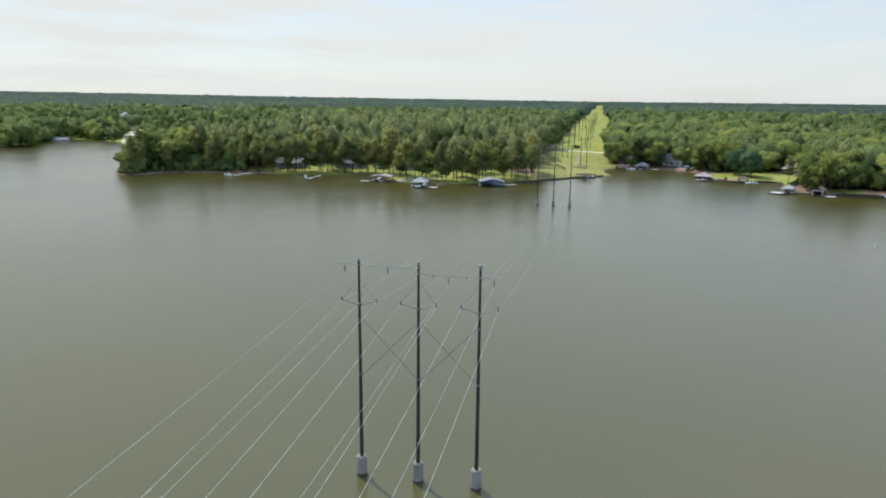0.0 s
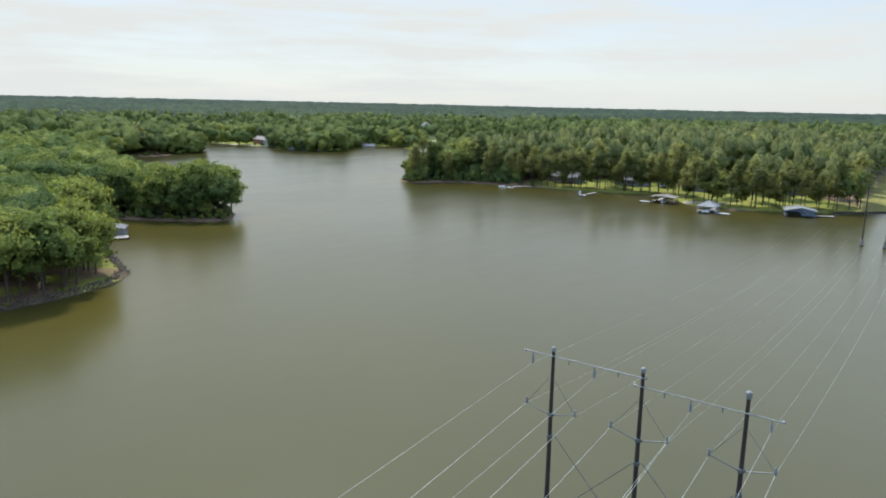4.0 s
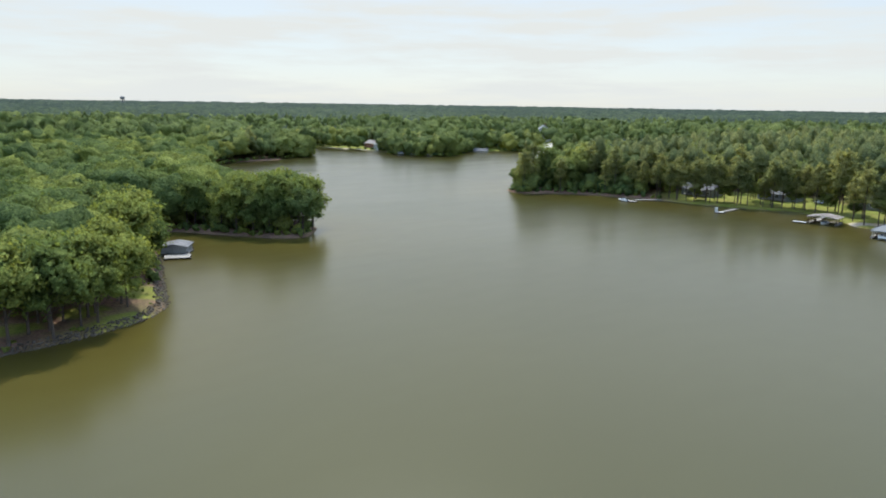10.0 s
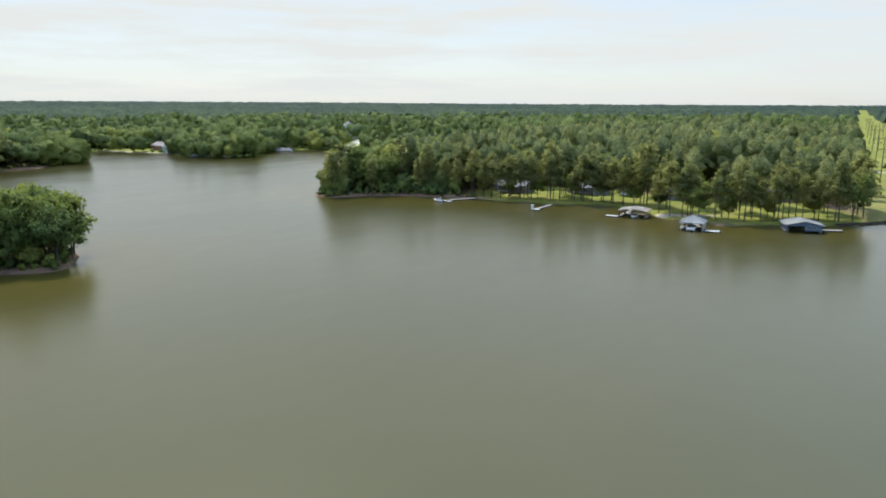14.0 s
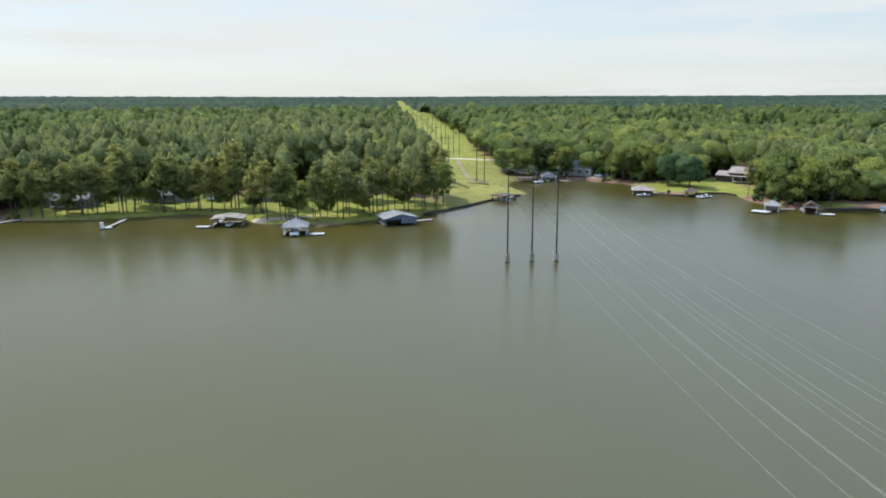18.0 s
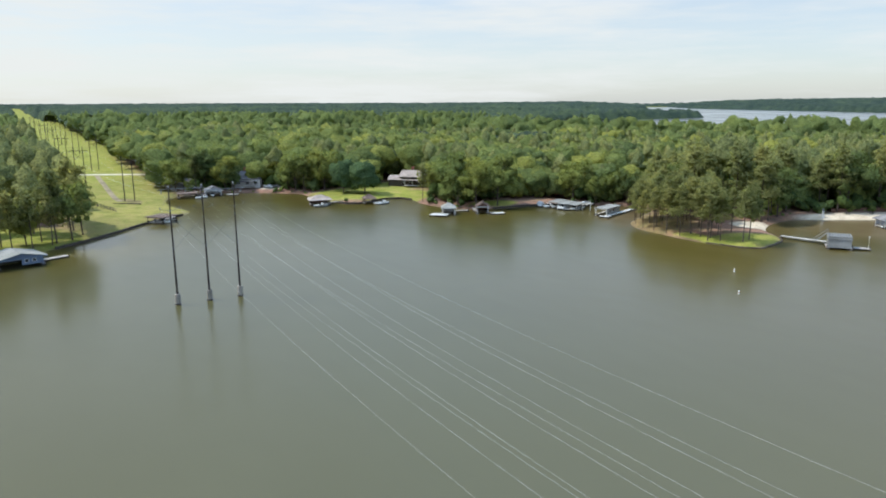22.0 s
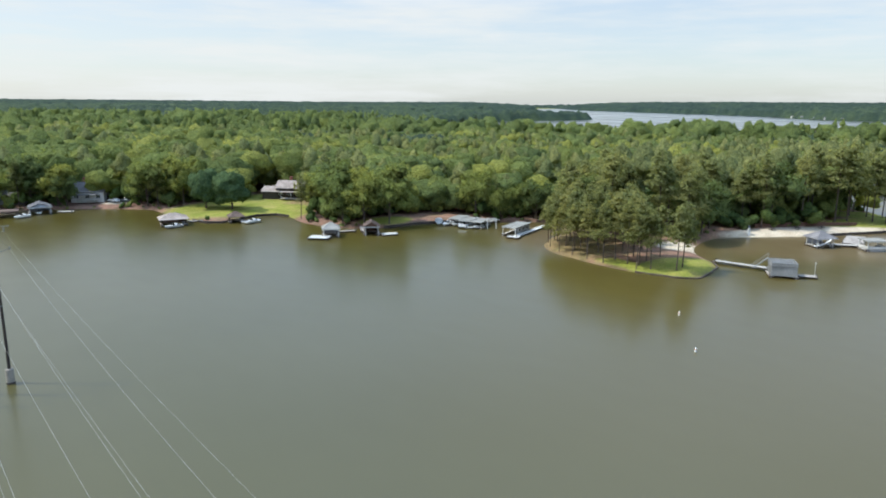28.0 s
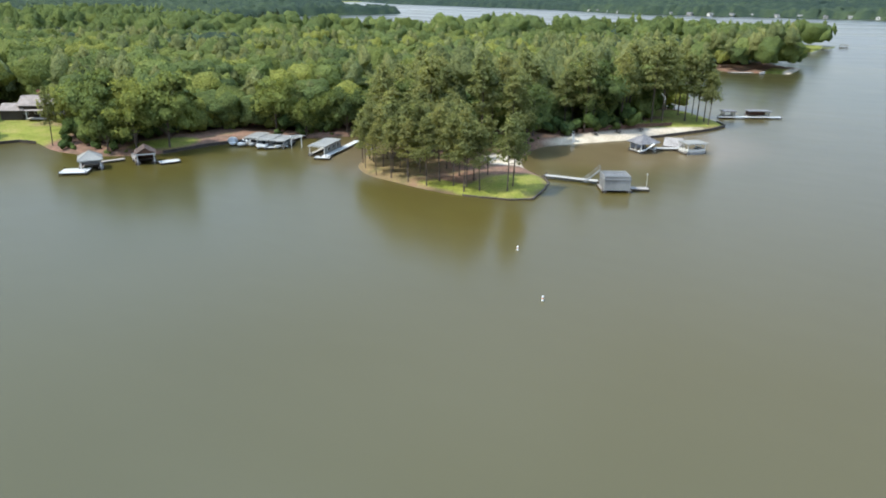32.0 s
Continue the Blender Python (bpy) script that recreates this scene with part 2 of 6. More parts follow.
dark_wood = surface("dark_timber", (0.065, 0.052, 0.042), 0.9, scale=1.0, vary=0.35)
boat_white = surface("white_gelcoat", (0.80, 0.80, 0.78), 0.25, scale=0.5, vary=0.04, grime=0.08, bump=0.002)
boat_dark = surface("dark_upholstery", (0.07, 0.08, 0.10), 0.6)
canvas_tan = surface("grey_canvas", (0.42, 0.42, 0.40), 0.9)
glass = surface("window_glass", (0.03, 0.035, 0.04), 0.08, scale=0.4, grime=0.1, bump=0.0, spec=0.6)
sand_road = surface("pale_sand_road", (0.55, 0.50, 0.41), 0.95, scale=0.3, vary=0.15, grime=0.2, bump=0.04)
bare_earth = surface("bare_earth", (0.27, 0.215, 0.13), 0.95, scale=0.3, vary=0.2, grime=0.4, bump=0.04)
rock = surface("rip_rap_stone", (0.125, 0.100, 0.075), 0.9, scale=0.8, vary=0.35, grime=0.4, bump=0.05)
buoy_white = surface("buoy_white", (0.82, 0.81, 0.77), 0.4, scale=1, vary=0.05)
orange = surface("orange_band", (0.62, 0.17, 0.03), 0.5)


def ground_material():
    m, n, l, b = shader("ground")
    fine, mid, big = noise_node(n, l, 2.2, 5), noise_node(n, l, 0.22, 4), noise_node(n, l, 0.03, 3)
    straw = ramp_node(n, l, mid.outputs["Fac"], [(0.3, (0.150, 0.105, 0.076)), (0.55, (0.272, 0.160, 0.116)), (0.75, (0.17, 0.15, 0.075))]).outputs["Color"]
    lawn = ramp_node(n, l, mid.outputs["Fac"], [(0.28, (0.160, 0.186, 0.030)), (0.48, (0.234, 0.244, 0.050)), (0.60, (0.262, 0.252, 0.064)), (0.74, (0.292, 0.256, 0.086))]).outputs["Color"]
    beach = ramp_node(n, l, mid.outputs["Fac"], [(0.3, (0.46, 0.38, 0.29)), (0.7, (0.62, 0.54, 0.43))]).outputs["Color"]
    mud = ramp_node(n, l, mid.outputs["Fac"], [(0.3, (0.10, 0.075, 0.045)), (0.7, (0.18, 0.135, 0.085))]).outputs["Color"]
    col = straw
    for name, c in (("grass", lawn), ("mud", mud), ("sand", beach)):
        a = n.new("ShaderNodeAttribute")
        a.attribute_name = name
        edge = n.new("ShaderNodeMath")
        edge.operation, edge.use_clamp = "MULTIPLY_ADD", True
        l.new(fine.outputs["Fac"], edge.inputs[0])
        edge.inputs[1].default_value = 0.7
        off = n.new("ShaderNodeMath")
        off.operation = "MULTIPLY_ADD"
        l.new(a.outputs["Fac"], off.inputs[0])
        off.inputs[1].default_value, off.inputs[2].default_value = 2.0, -0.85
        l.new(off.outputs[0], edge.inputs[2])
        col = mixed(n, l, col, c, edge.outputs[0])
    g = ramp_node(n, l, fine.outputs["Fac"], [(0.3, (0.72, 0.72, 0.72)), (0.7, (1.15, 1.15, 1.15))]).outputs["Color"]
    h = ramp_node(n, l, big.outputs["Fac"], [(0.35, (0.85, 0.85, 0.85)), (0.65, (1.1, 1.08, 1.0))]).outputs["Color"]
    l.new(mixed(n, l, mixed(n, l, col, g, 1.0, "MULTIPLY"), h, 1.0, "MULTIPLY"), b.inputs["Base Color"])
    b.inputs["Roughness"].default_value, b.inputs["Specular IOR Level"].default_value = 0.95, 0.1
    bumped(n, l, b, fine.outputs["Fac"], 0.6, 0.12)
    return m


def water_material():
    m, n, l, b = shader("murky_lake_water")
    big, mid = noise_node(n, l, 0.012, 4), noise_node(n, l, 0.05, 3, (1.0, 0.45, 1.0))
    c1 = ramp_node(n, l, big.outputs["Fac"], [(0.3, (0.070, 0.064, 0.023)), (0.7, (0.083, 0.075, 0.028))]).outputs["Color"]
    for name, c, k in (("shallow", (0.090, 0.072, 0.015), 0.9), ("turbid", (0.103, 0.079, 0.022), 0.75), ("silt", (0.175, 0.128, 0.066), 0.8)):      # brown shallows along the banks with the trees' olive reflection painted in, browner water off the point, silt off the beach
        at = n.new("ShaderNodeAttribute")
        at.attribute_name = name
        e = n.new("ShaderNodeMath")
        e.operation = "MULTIPLY"
        l.new(at.outputs["Fac"], e.inputs[0])
        e.inputs[1].default_value = k
        c1 = mixed(n, l, c1, c, e.outputs[0])
    n.remove(b)
    body, calm, ruffled, gloss = n.new("ShaderNodeBsdfDiffuse"), n.new("ShaderNodeBsdfGlossy"), n.new("ShaderNodeBsdfGlossy"), n.new("ShaderNodeMixShader")
    calm.distribution = ruffled.distribution = "BECKMANN"
    ruffled.inputs["Roughness"].default_value = 0.30
    l.new(calm.outputs["BSDF"], gloss.inputs[1])
    l.new(ruffled.outputs["BSDF"], gloss.inputs[2])
    l.new(c1, body.inputs["Color"])
    skin, film = n.new("ShaderNodeFresnel"), n.new("ShaderNodeMixShader")
    skin.inputs["IOR"].default_value = 1.64
    l.new(skin.outputs["Fac"], film.inputs["Fac"])
    l.new(body.outputs["BSDF"], film.inputs[1])
    l.new(gloss.outputs["Shader"], film.inputs[2])
    l.new(film.outputs["Shader"], n["Material Output"].inputs["Surface"])
    streak = noise_node(n, l, 0.35, 4, (0.35, 1.6, 1.0))         # cat's paws of wind, fine within broad
    both = n.new("ShaderNodeMath")
    both.operation = "MULTIPLY_ADD"
    l.new(streak.outputs["Fac"], both.inputs[0])
    both.inputs[1].default_value = 0.55
    l.new(mid.outputs["Fac"], both.inputs[2])
    rr = n.new("ShaderNodeMapRange")
    rr.inputs["From Min"].default_value, rr.inputs["From Max"].default_value = 0.58, 0.98
    rr.inputs["To Min"].default_value, rr.inputs["To Max"].default_value = 0.15, 0.23
    l.new(both.outputs[0], rr.inputs["Value"])
    l.new(rr.outputs["Result"], calm.inputs["Roughness"])
    gust = noise_node(n, l, 0.016, 4, (1.0, 0.5, 1.0))          # broad patches ruffled by the wind
    wide = n.new("ShaderNodeMapRange")
    wide.inputs["From Min"].default_value, wide.inputs["From Max"].default_value = 0.38, 0.62
    wide.inputs["To Min"].default_value, wide.inputs["To Max"].default_value = 0.34, 0.72
    l.new(gust.outputs["Fac"], wide.inputs["Value"])
    l.new(wide.outputs["Result"], gloss.inputs["Fac"])
    return m


ground_mat, water_mat = ground_material(), water_material()

# ---- mesh helpers ----


class Build:
    """Gathers boxes, tubes and plates into one mesh."""

    def __init__(self):
        self.v, self.f = [], []

    def poly(self, verts, faces):
        k = len(self.v)
        self.v += [tuple(p) for p in verts]
        self.f += [tuple(k + i for i in q) for q in faces]
        return self

    def box(self, c, s, rz=0.0, chamfer=0.0):
        a = radians(rz)
        ca, sa_ = math.cos(a), math.sin(a)
        hx, hy, hz = s[0] / 2, s[1] / 2, s[2] / 2
        k = min(chamfer, hx * 0.9, hy * 0.9, hz * 0.9)
        rings = [(-hz, 0.0), (hz, 0.0)] if not k else [(-hz, k), (-hz + k, 0.0), (hz - k, 0.0), (hz, k)]
        vs = []
        for z, inset in rings:
            for x, y in ((-1, -1), (1, -1), (1, 1), (-1, 1)):
                px, py = x * (hx - inset), y * (hy - inset)
                vs.append((c[0] + px * ca - py * sa_, c[1] + px * sa_ + py * ca, c[2] + z))
        n = len(rings)
        fs = [(0, 3, 2, 1), tuple(4 * (n - 1) + i for i in range(4))]
        for r in range(n - 1):
            fs += [(4 * r + i, 4 * r + (i + 1) % 4, 4 * r + 4 + (i + 1) % 4, 4 * r + 4 + i) for i in range(4)]
        return self.poly(vs, fs)

    def tube(self, p0, p1, r0, r1=None, n=8, cap=True):
        p0, p1 = Vector(p0), Vector(p1)
        r0, r1 = float(r0), float(r0 if r1 is None else r1)
        d = (p1 - p0).normalized()
        u = d.orthogonal().normalized()
        w = d.cross(u)
        vs = [p + r * (math.cos(2 * math.pi * i / n) * u + math.sin(2 * math.pi * i / n) * w) for p, r in ((p0, r0), (p1, r1)) for i in range(n)]
        fs = [(i, (i + 1) % n, n + (i + 1) % n, n + i) for i in range(n)]
        if cap:
            fs += [tuple(range(n - 1, -1, -1)), tuple(range(n, 2 * n))]
        return self.poly(vs, fs)

    def lathe(self, c, prof, n=16):
        vs = [(c[0] + r * math.cos(2 * math.pi * i / n), c[1] + r * math.sin(2 * math.pi * i / n), c[2] + z) for r, z in prof for i in range(n)]
        fs = [(k * n + i, k * n + (i + 1) % n, k * n + n + (i + 1) % n, k * n + n + i) for k in range(len(prof) - 1) for i in range(n)]
        fs += [tuple(range(n - 1, -1, -1)), tuple((len(prof) - 1) * n + i for i in range(n))]
        return self.poly(vs, fs)

    def gable(self, c, w, d, rise, t=0.14):
        """A pitched roof with its ridge along y and thickness t; c is the middle at the eaves."""
        x, y, z = c
        prof = [(-w / 2, 0), (0, rise), (w / 2, 0), (w / 2, t), (0, rise + t), (-w / 2, t)]
        vs = [(x + px, y + s * d / 2, z + pz) for s in (-1, 1) for px, pz in prof]
        fs = [(0, 1, 4, 5), (1, 2, 3, 4), (11, 10, 7, 6), (10, 9, 8, 7)]
        fs += [(i, 6 + i, 6 + (i + 1) % 6, (i + 1) % 6) for i in range(6)]
        return self.poly(vs, fs)

    def hip(self, c, w, d, rise, t=0.14):
        x, y, z = c
        k = min(w, d) / 2
        rx, ry = max(0.02, w / 2 - k), max(0.02, d / 2 - k)
        vs = [(x + i * w / 2, y + j * d / 2, z + s) for s in (0, t) for i, j in ((-1, -1), (1, -1), (1, 1), (-1, 1))]
        vs += [(x + i * rx, y + j * ry, z + t + rise) for i, j in ((-1, -1), (1, -1), (1, 1), (-1, 1))]
        fs = [(3, 2, 1, 0)] + [(a + i, a + (i + 1) % 4, a + 4 + (i + 1) % 4, a + 4 + i) for a in (0, 4) for i in range(4)] + [(8, 9, 10, 11)]
        return self.poly(vs, fs)

    def mesh(self, name, mat, smooth=False):
        me = bpy.data.meshes.new(name)
        me.from_pydata(self.v, [], self.f)
        if mat:
            me.materials.append(mat)
        if smooth:
            me.shade_smooth()
        me.update()
        return me


def thing(name, at=(0, 0, 0), rz=0.0, label="", category="", group="", kind=""):
    ob = new(name)
    ob.matrix_basis = pose(*at, 0, 0, rz)
    return tagged(ob, label, category, group, kind)


def part(name, b, mat, parent, label="", smooth=False):
    ob = new(name, b.mesh(name, mat, smooth))
    ob.parent = parent
    return tagged(ob, label)


def array_mesh(name, verts, faces, mats, tone=None, index=None, normals=None):
    """A large mesh from arrays of places and triangles."""
    me = bpy.data.meshes.new(name)
    nv, nf = len(verts), len(faces)
    me.vertices.add(nv)
    me.vertices.foreach_set("co", np.asarray(verts, np.float32).ravel())
    k = faces.shape[1]
    me.loops.add(nf * k)
    me.loops.foreach_set("vertex_index", np.asarray(faces, np.int32).ravel())
    me.polygons.add(nf)
    me.polygons.foreach_set("loop_start", np.arange(0, nf * k, k, dtype=np.int32))
    me.polygons.foreach_set("loop_total", np.full(nf, k, np.int32))
    for m in mats:
        me.materials.append(m)
    if index is not None:
        me.polygons.foreach_set("material_index", np.asarray(index, np.int32))
    if tone is not None:
        for key, vals in tone.items():
            at = me.attributes.new(key, "FLOAT", "POINT")
            at.data.foreach_set("value", np.asarray(vals, np.float32))
    me.update(calc_edges=True)
    if normals is not None:
        at = me.attributes.new("custom_normal", "FLOAT_VECTOR", "POINT")
        at.data.foreach_set("vector", np.asarray(normals, np.float32).ravel())
    return me


# ---- the lake's shoreline, in stretches ----
SHORE_WEST = [(-140, -900), (-128, -120), (-126, -40), (-123, 0), (-122, 14), (-122, 22), (-124, 31), (-127, 38), (-132, 43), (-140, 46), (-151, 50),
              (-163, 55), (-180, 61), (-200, 67), (-214, 74), (-206, 81), (-196, 86), (-188, 91), (-180, 96), (-176.5, 102), (-180, 108), (-194, 117),
              (-226, 115), (-262, 119), (-310, 136), (-370, 166), (-425, 200), (-450, 226), (-460, 250), (-467, 280), (-478, 308), (-540, 332), (-600, 348), (-630, 366)]
SHORE_FAR_WEST = [(-609, 383), (-556, 388), (-526, 398), (-496, 396), (-464, 376), (-440, 370), (-422, 376), (-412, 396), (-440, 444), (-462, 488),
                  (-430, 492), (-400, 478), (-335, 420), (-275, 340), (-240, 285)]
SHORE_NORTH = [(-224, 250), (-216, 241), (-206, 240), (-198, 250), (-190, 256), (-176, 261), (-158, 265), (-140, 265), (-128, 266), (-117, 268), (-107, 271),
               (-98, 272), (-88, 267), (-80, 260), (-73, 251), (-66, 251), (-59, 249), (-54, 244), (-48, 249), (-40, 254), (-30, 259), (-22, 264), (-14, 271),
               (-5, 281), (3, 291), (10, 298), (18, 305), (22, 312)]
SHORE_COVE = [(19, 326), (20, 345), (28, 357), (39, 360), (48, 356), (57, 350), (65, 343), (71, 336), (71, 322), (73, 308), (75, 299), (79, 296), (86, 299),
              (93, 302), (99, 300), (101, 294), (99, 284), (100, 273), (105, 263), (113, 258), (125, 257), (136, 254), (144, 248), (151, 241), (158, 235)]
SHORE_POINT = [(157, 226), (148, 219), (137, 214), (130, 209), (126, 202), (125, 195), (124, 187), (124, 180), (125, 174), (127, 168.5), (130, 165), (136, 166),
               (143, 168), (148, 172), (152, 178), (159, 183), (169, 186), (178, 186), (186, 181), (195, 175), (204, 169), (215, 164), (228, 158), (238, 156), (246, 160)]
SHORE_EAST = [(260, 174), (284, 203), (312, 224), (360, 234), (400, 226), (414, 212), (413, 194), (418, 176), (434, 168), (463, 170), (482, 173), (490, 184),
              (504, 212), (550, 222), (602, 200), (625, 187), (668, 180), (714, 181), (736, 200), (715, 300), (640, 390), (550, 460), (470, 520), (440, 600),
              (450, 690), (600, 870), (860, 1050), (1010, 1120), (1230, 1110), (1330, 1150), (1260, 1260), (1420, 1420), (2600, 2480)]
SHORE_FAR_EAST = [(3500, 3330), (3600, 3200), (2860, 2400), (2200, 1240), (2000, 1010), (1770, 780), (1740, 500), (1720, 213), (1690, -400), (1500, -900)]


def rounded(pts, n=3):
    """A smooth line through the given turning points."""
    p = np.array(pts, float)
    out = []
    for i in range(len(p)):
        a, b, c, d = p[i - 1], p[i], p[(i + 1) % len(p)], p[(i + 2) % len(p)]
        m = n if np.linalg.norm(c - b) < 120 else 1
        for k in range(m):
            t = k / m
            q = 0.5 * (2 * b + (c - a) * t + (2 * a - 5 * b + 4 * c - d) * t * t + (3 * b - a - 3 * c + d) * t ** 3) if m > 1 else b
            out.append(q)
    return np.array(out)


SHORE = rounded(SHORE_WEST + SHORE_FAR_WEST + SHORE_NORTH + SHORE_COVE + SHORE_POINT + SHORE_EAST + SHORE_FAR_EAST)


def shore_distance(x, y):
    """Metres from the shoreline: above 0 on land, below 0 on the water."""
    x, y = np.asarray(x, float).ravel(), np.asarray(y, float).ravel()
    out = np.full(len(x), 1e18)
    inside = np.zeros(len(x), bool)
    for (x0, y0), (x1, y1) in zip(SHORE, np.roll(SHORE, -1, 0)):
        dx, dy = x1 - x0, y1 - y0
        t = np.clip(((x - x0) * dx + (y - y0) * dy) / (dx * dx + dy * dy + 1e-9), 0, 1)
        out = np.minimum(out, (x - x0 - t * dx) ** 2 + (y - y0 - t * dy) ** 2)
        if y0 != y1:
            cross = ((y0 > y) != (y1 > y)) & (x < dx * (y - y0) / dy + x0)
            inside ^= cross
    return np.where(inside, -1, 1) * np.sqrt(out)


def smooth(a, b, x):
    t = np.clip((x - a) / (b - a), 0, 1)
    return t * t * (3 - 2 * t)


def ripple(x, y, s, k=0.0):
    """Cheap smooth unevenness, about -1 to 1."""
    return (np.sin(x / s + 1.7 * np.sin(y / (1.3 * s) + k)) + np.sin(y / (0.9 * s) + 1.3 * np.sin(x / (1.1 * s) + 2 * k) + k)) / 2


def hills(x, y):
    r, az = np.hypot(x, y - 60), np.degrees(np.arctan2(x, y - 60))
    top = np.interp(az, [-180, -90, -60, -41, -16, 0, 17, 30, 45, 62, 95, 180], [30, 42, 43, 38, 24, 17, 15, 11, 15, 21, 20, 30])
    return smooth(450, 4200, r) * top


def land(x, y, d=None):
    d = shore_distance(x, y) if d is None else d
    x, y = np.asarray(x, float).ravel(), np.asarray(y, float).ravel()
    bank = np.clip(0.42 * d, -2.2, 0.85)
    inland = np.clip(d - 2, 0, None)
    return bank + 5.5 * (1 - np.exp(-inland / 130)) + hills(x, y) * smooth(60, 400, d) + smooth(6, 60, inland) * 0.7 * ripple(x, y, 23, 0.4)


def land_at(x, y):
    return float(land([x], [y])[0])


# open ground: centre x, y, half sizes, turn (degrees)
LAWNS = [(4, 2700, 23, 2560, 0), (-60, 276, 50, 28, -8), (-122, 286, 40, 25, 4), (90, 316, 21, 17, -15), (110, 326, 12, 11, 0), (118, 264, 9, 5, -10), (-142, 42, 8, 5, 30),
         (-148, 13, 14, 6, -35), (-133, 6, 9, 6, 20), (133, 172, 13, 7, -8), (127.0, 179, 2.6, 10, 4), (172, 199, 8, 6, 20), (232, 166, 18, 7, -30), (248, 172, 13, 9, -35), (425, 176, 26, 6, -5), (88, 366, 12, 6, 0)]
SANDS = [(204, 172, 28, 6.0, -31), (188, 181, 5, 2.5, -20), (155, 184, 7, 6, -25), (64, 354, 5, 2.5, -32), (415, 204, 4, 22, 10), (-75, 254, 20, 2.5, 12), (-545, 391, 50, 2.5, 8), (446, 170, 34, 2.5, -2), (416, 182, 3, 12, 15)]
LAWNS += [(-126, 33, 3, 6, 15), (-131, 17, 3, 5, 0), (-134, 29, 3, 4, 20), (104, 300, 8, 13, -35), (-570, 394, 50, 7, 8), (-480, 384, 20, 8, -15)]


def spot(x, y, spots):
    best = np.zeros(len(x))
    for cx, cy, a, b, turn in spots:
        c, s = math.cos(radians(turn)), math.sin(radians(turn))
        u, v = ((x - cx) * c + (y - cy) * s) / a, (-(x - cx) * s + (y - cy) * c) / b
        n = 2 if a < 400 and b < 400 else 8
        q = (np.abs(u) ** n + np.abs(v) ** n) ** (1 / n)
        best = np.maximum(best, np.clip((1.25 - q) / 0.5, 0, 1))
    return best


def steps(lo, hi, fine, end, grow=1.16):
    mid = np.arange(lo, hi + fine / 2, fine)
    out, s = [], fine
    pos = hi
    while pos < end:
        s *= grow
        pos += s
        out.append(pos)
    up = np.array(out)
    return np.concatenate([(lo + hi) - up[::-1], mid, up])


def build_ground():
    xs, ys = steps(-236, 264, 2.0, 5200), steps(-10, 364, 2.0, 5200)
    X, Y = np.meshgrid(xs, ys)
    x, y = X.ravel(), Y.ravel()
    d = shore_distance(x, y)
    z = land(x, y, d)
    nx, ny = len(xs), len(ys)
    i = np.arange(nx * ny).reshape(ny, nx)
    f = np.stack([i[:-1, :-1], i[:-1, 1:], i[1:, 1:], i[1:, :-1]], -1).reshape(-1, 4)
    grass = np.maximum(spot(x, y, LAWNS), 0.42 * smooth(-0.1, 0.8, ripple(x, y, 17)) * (d < 60))
    grass = np.where(np.hypot(x, y - 60) > 520, 0.9, grass)
    tone = {"grass": grass, "sand": spot(x, y, SANDS) * (d > -1.5), "mud": np.maximum(np.clip(1 - np.abs(d - 0.1) / 1.5, 0, 1) * 0.7 * (np.hypot(x, y - 150) < 330), 0.62 * spot(x, y, [(7, 344, 3.5, 9, 15), (-12, 455, 9, 12, 20), (8, 300, 3, 4, 40)]))}
    z = z - 6.0 * smooth(650, 1250, np.hypot(x, y - 60))          # hidden under the far woods
    z = np.where((np.abs(x - 4) < 40) & (y > 600), land(x, y, d), z)
    me = array_mesh("ground", np.stack([x, y, z], -1), f, [ground_mat], tone)
    me.shade_smooth()
    tagged(new("ground", me), "rolling wooded lake shore with lawns and pine straw", "ground", kind="structure")
    ex = np.concatenate([[-5200, -900], np.arange(-320, 330, 5.0), [900, 5200]])
    ey = np.concatenate([[-5200, -900], np.arange(-60, 380, 5.0), [900, 5200]])
    X, Y = np.meshgrid(ex, ey)
    x, y = X.ravel(), Y.ravel()
    d = shore_distance(x, y)
    i = np.arange(len(x)).reshape(X.shape)
    f = np.stack([i[:-1, :-1], i[:-1, 1:], i[1:, 1:], i[1:, :-1]], -1).reshape(-1, 4)
    beach = spot(x, y, [(192, 166, 34, 24, -28), (148, 205, 22, 30, 0)])
    # shallow reaches far out so its colour also stands for the trees' reflection
    tone = {"shallow": smooth(-44, -4, d + 6 * ripple(x, y, 14)), "turbid": smooth(5, 95, x + 14 * ripple(x, y, 40)) * smooth(225, 120, y) * smooth(420, 220, x), "silt": beach}
    w = array_mesh("water", np.stack([x, y, 0 * x], -1), f, [water_mat], tone)
    tagged(new("water", w), "calm murky olive-green lake water", "water", kind="structure")


build_ground()


def ribbon(name, pts, width, mat, label, category, lift=0.06):
    """A road or track laid on the land."""
    p = np.array(pts, float)
    keep = [p[0]]
    for a, b in zip(p[:-1], p[1:]):
        n = max(1, int(np.linalg.norm(b - a) / 6))
        keep += [a + (b - a) * (k + 1) / n for k in range(n)]
    p = np.array(keep)
    t = np.gradient(p, axis=0)
    t /= np.linalg.norm(t, axis=1)[:, None]
    side = np.stack([-t[:, 1], t[:, 0]], -1)
    cols = [p + side * width * k for k in (-0.5, -0.45, 0, 0.45, 0.5)]
    v = [np.c_[c, land(c[:, 0], c[:, 1]) + (lift if 0 < k < 4 else -0.05)] for k, c in enumerate(cols)]
    b = Build()
    n = len(p)
    b.poly(np.concatenate(v), [(k * n + i, k * n + i + 1, (k + 1) * n + i + 1, (k + 1) * n + i) for k in range(4) for i in range(n - 1)])
    tagged(new(name, b.mesh(name, mat, True)), label, category, kind="structure")


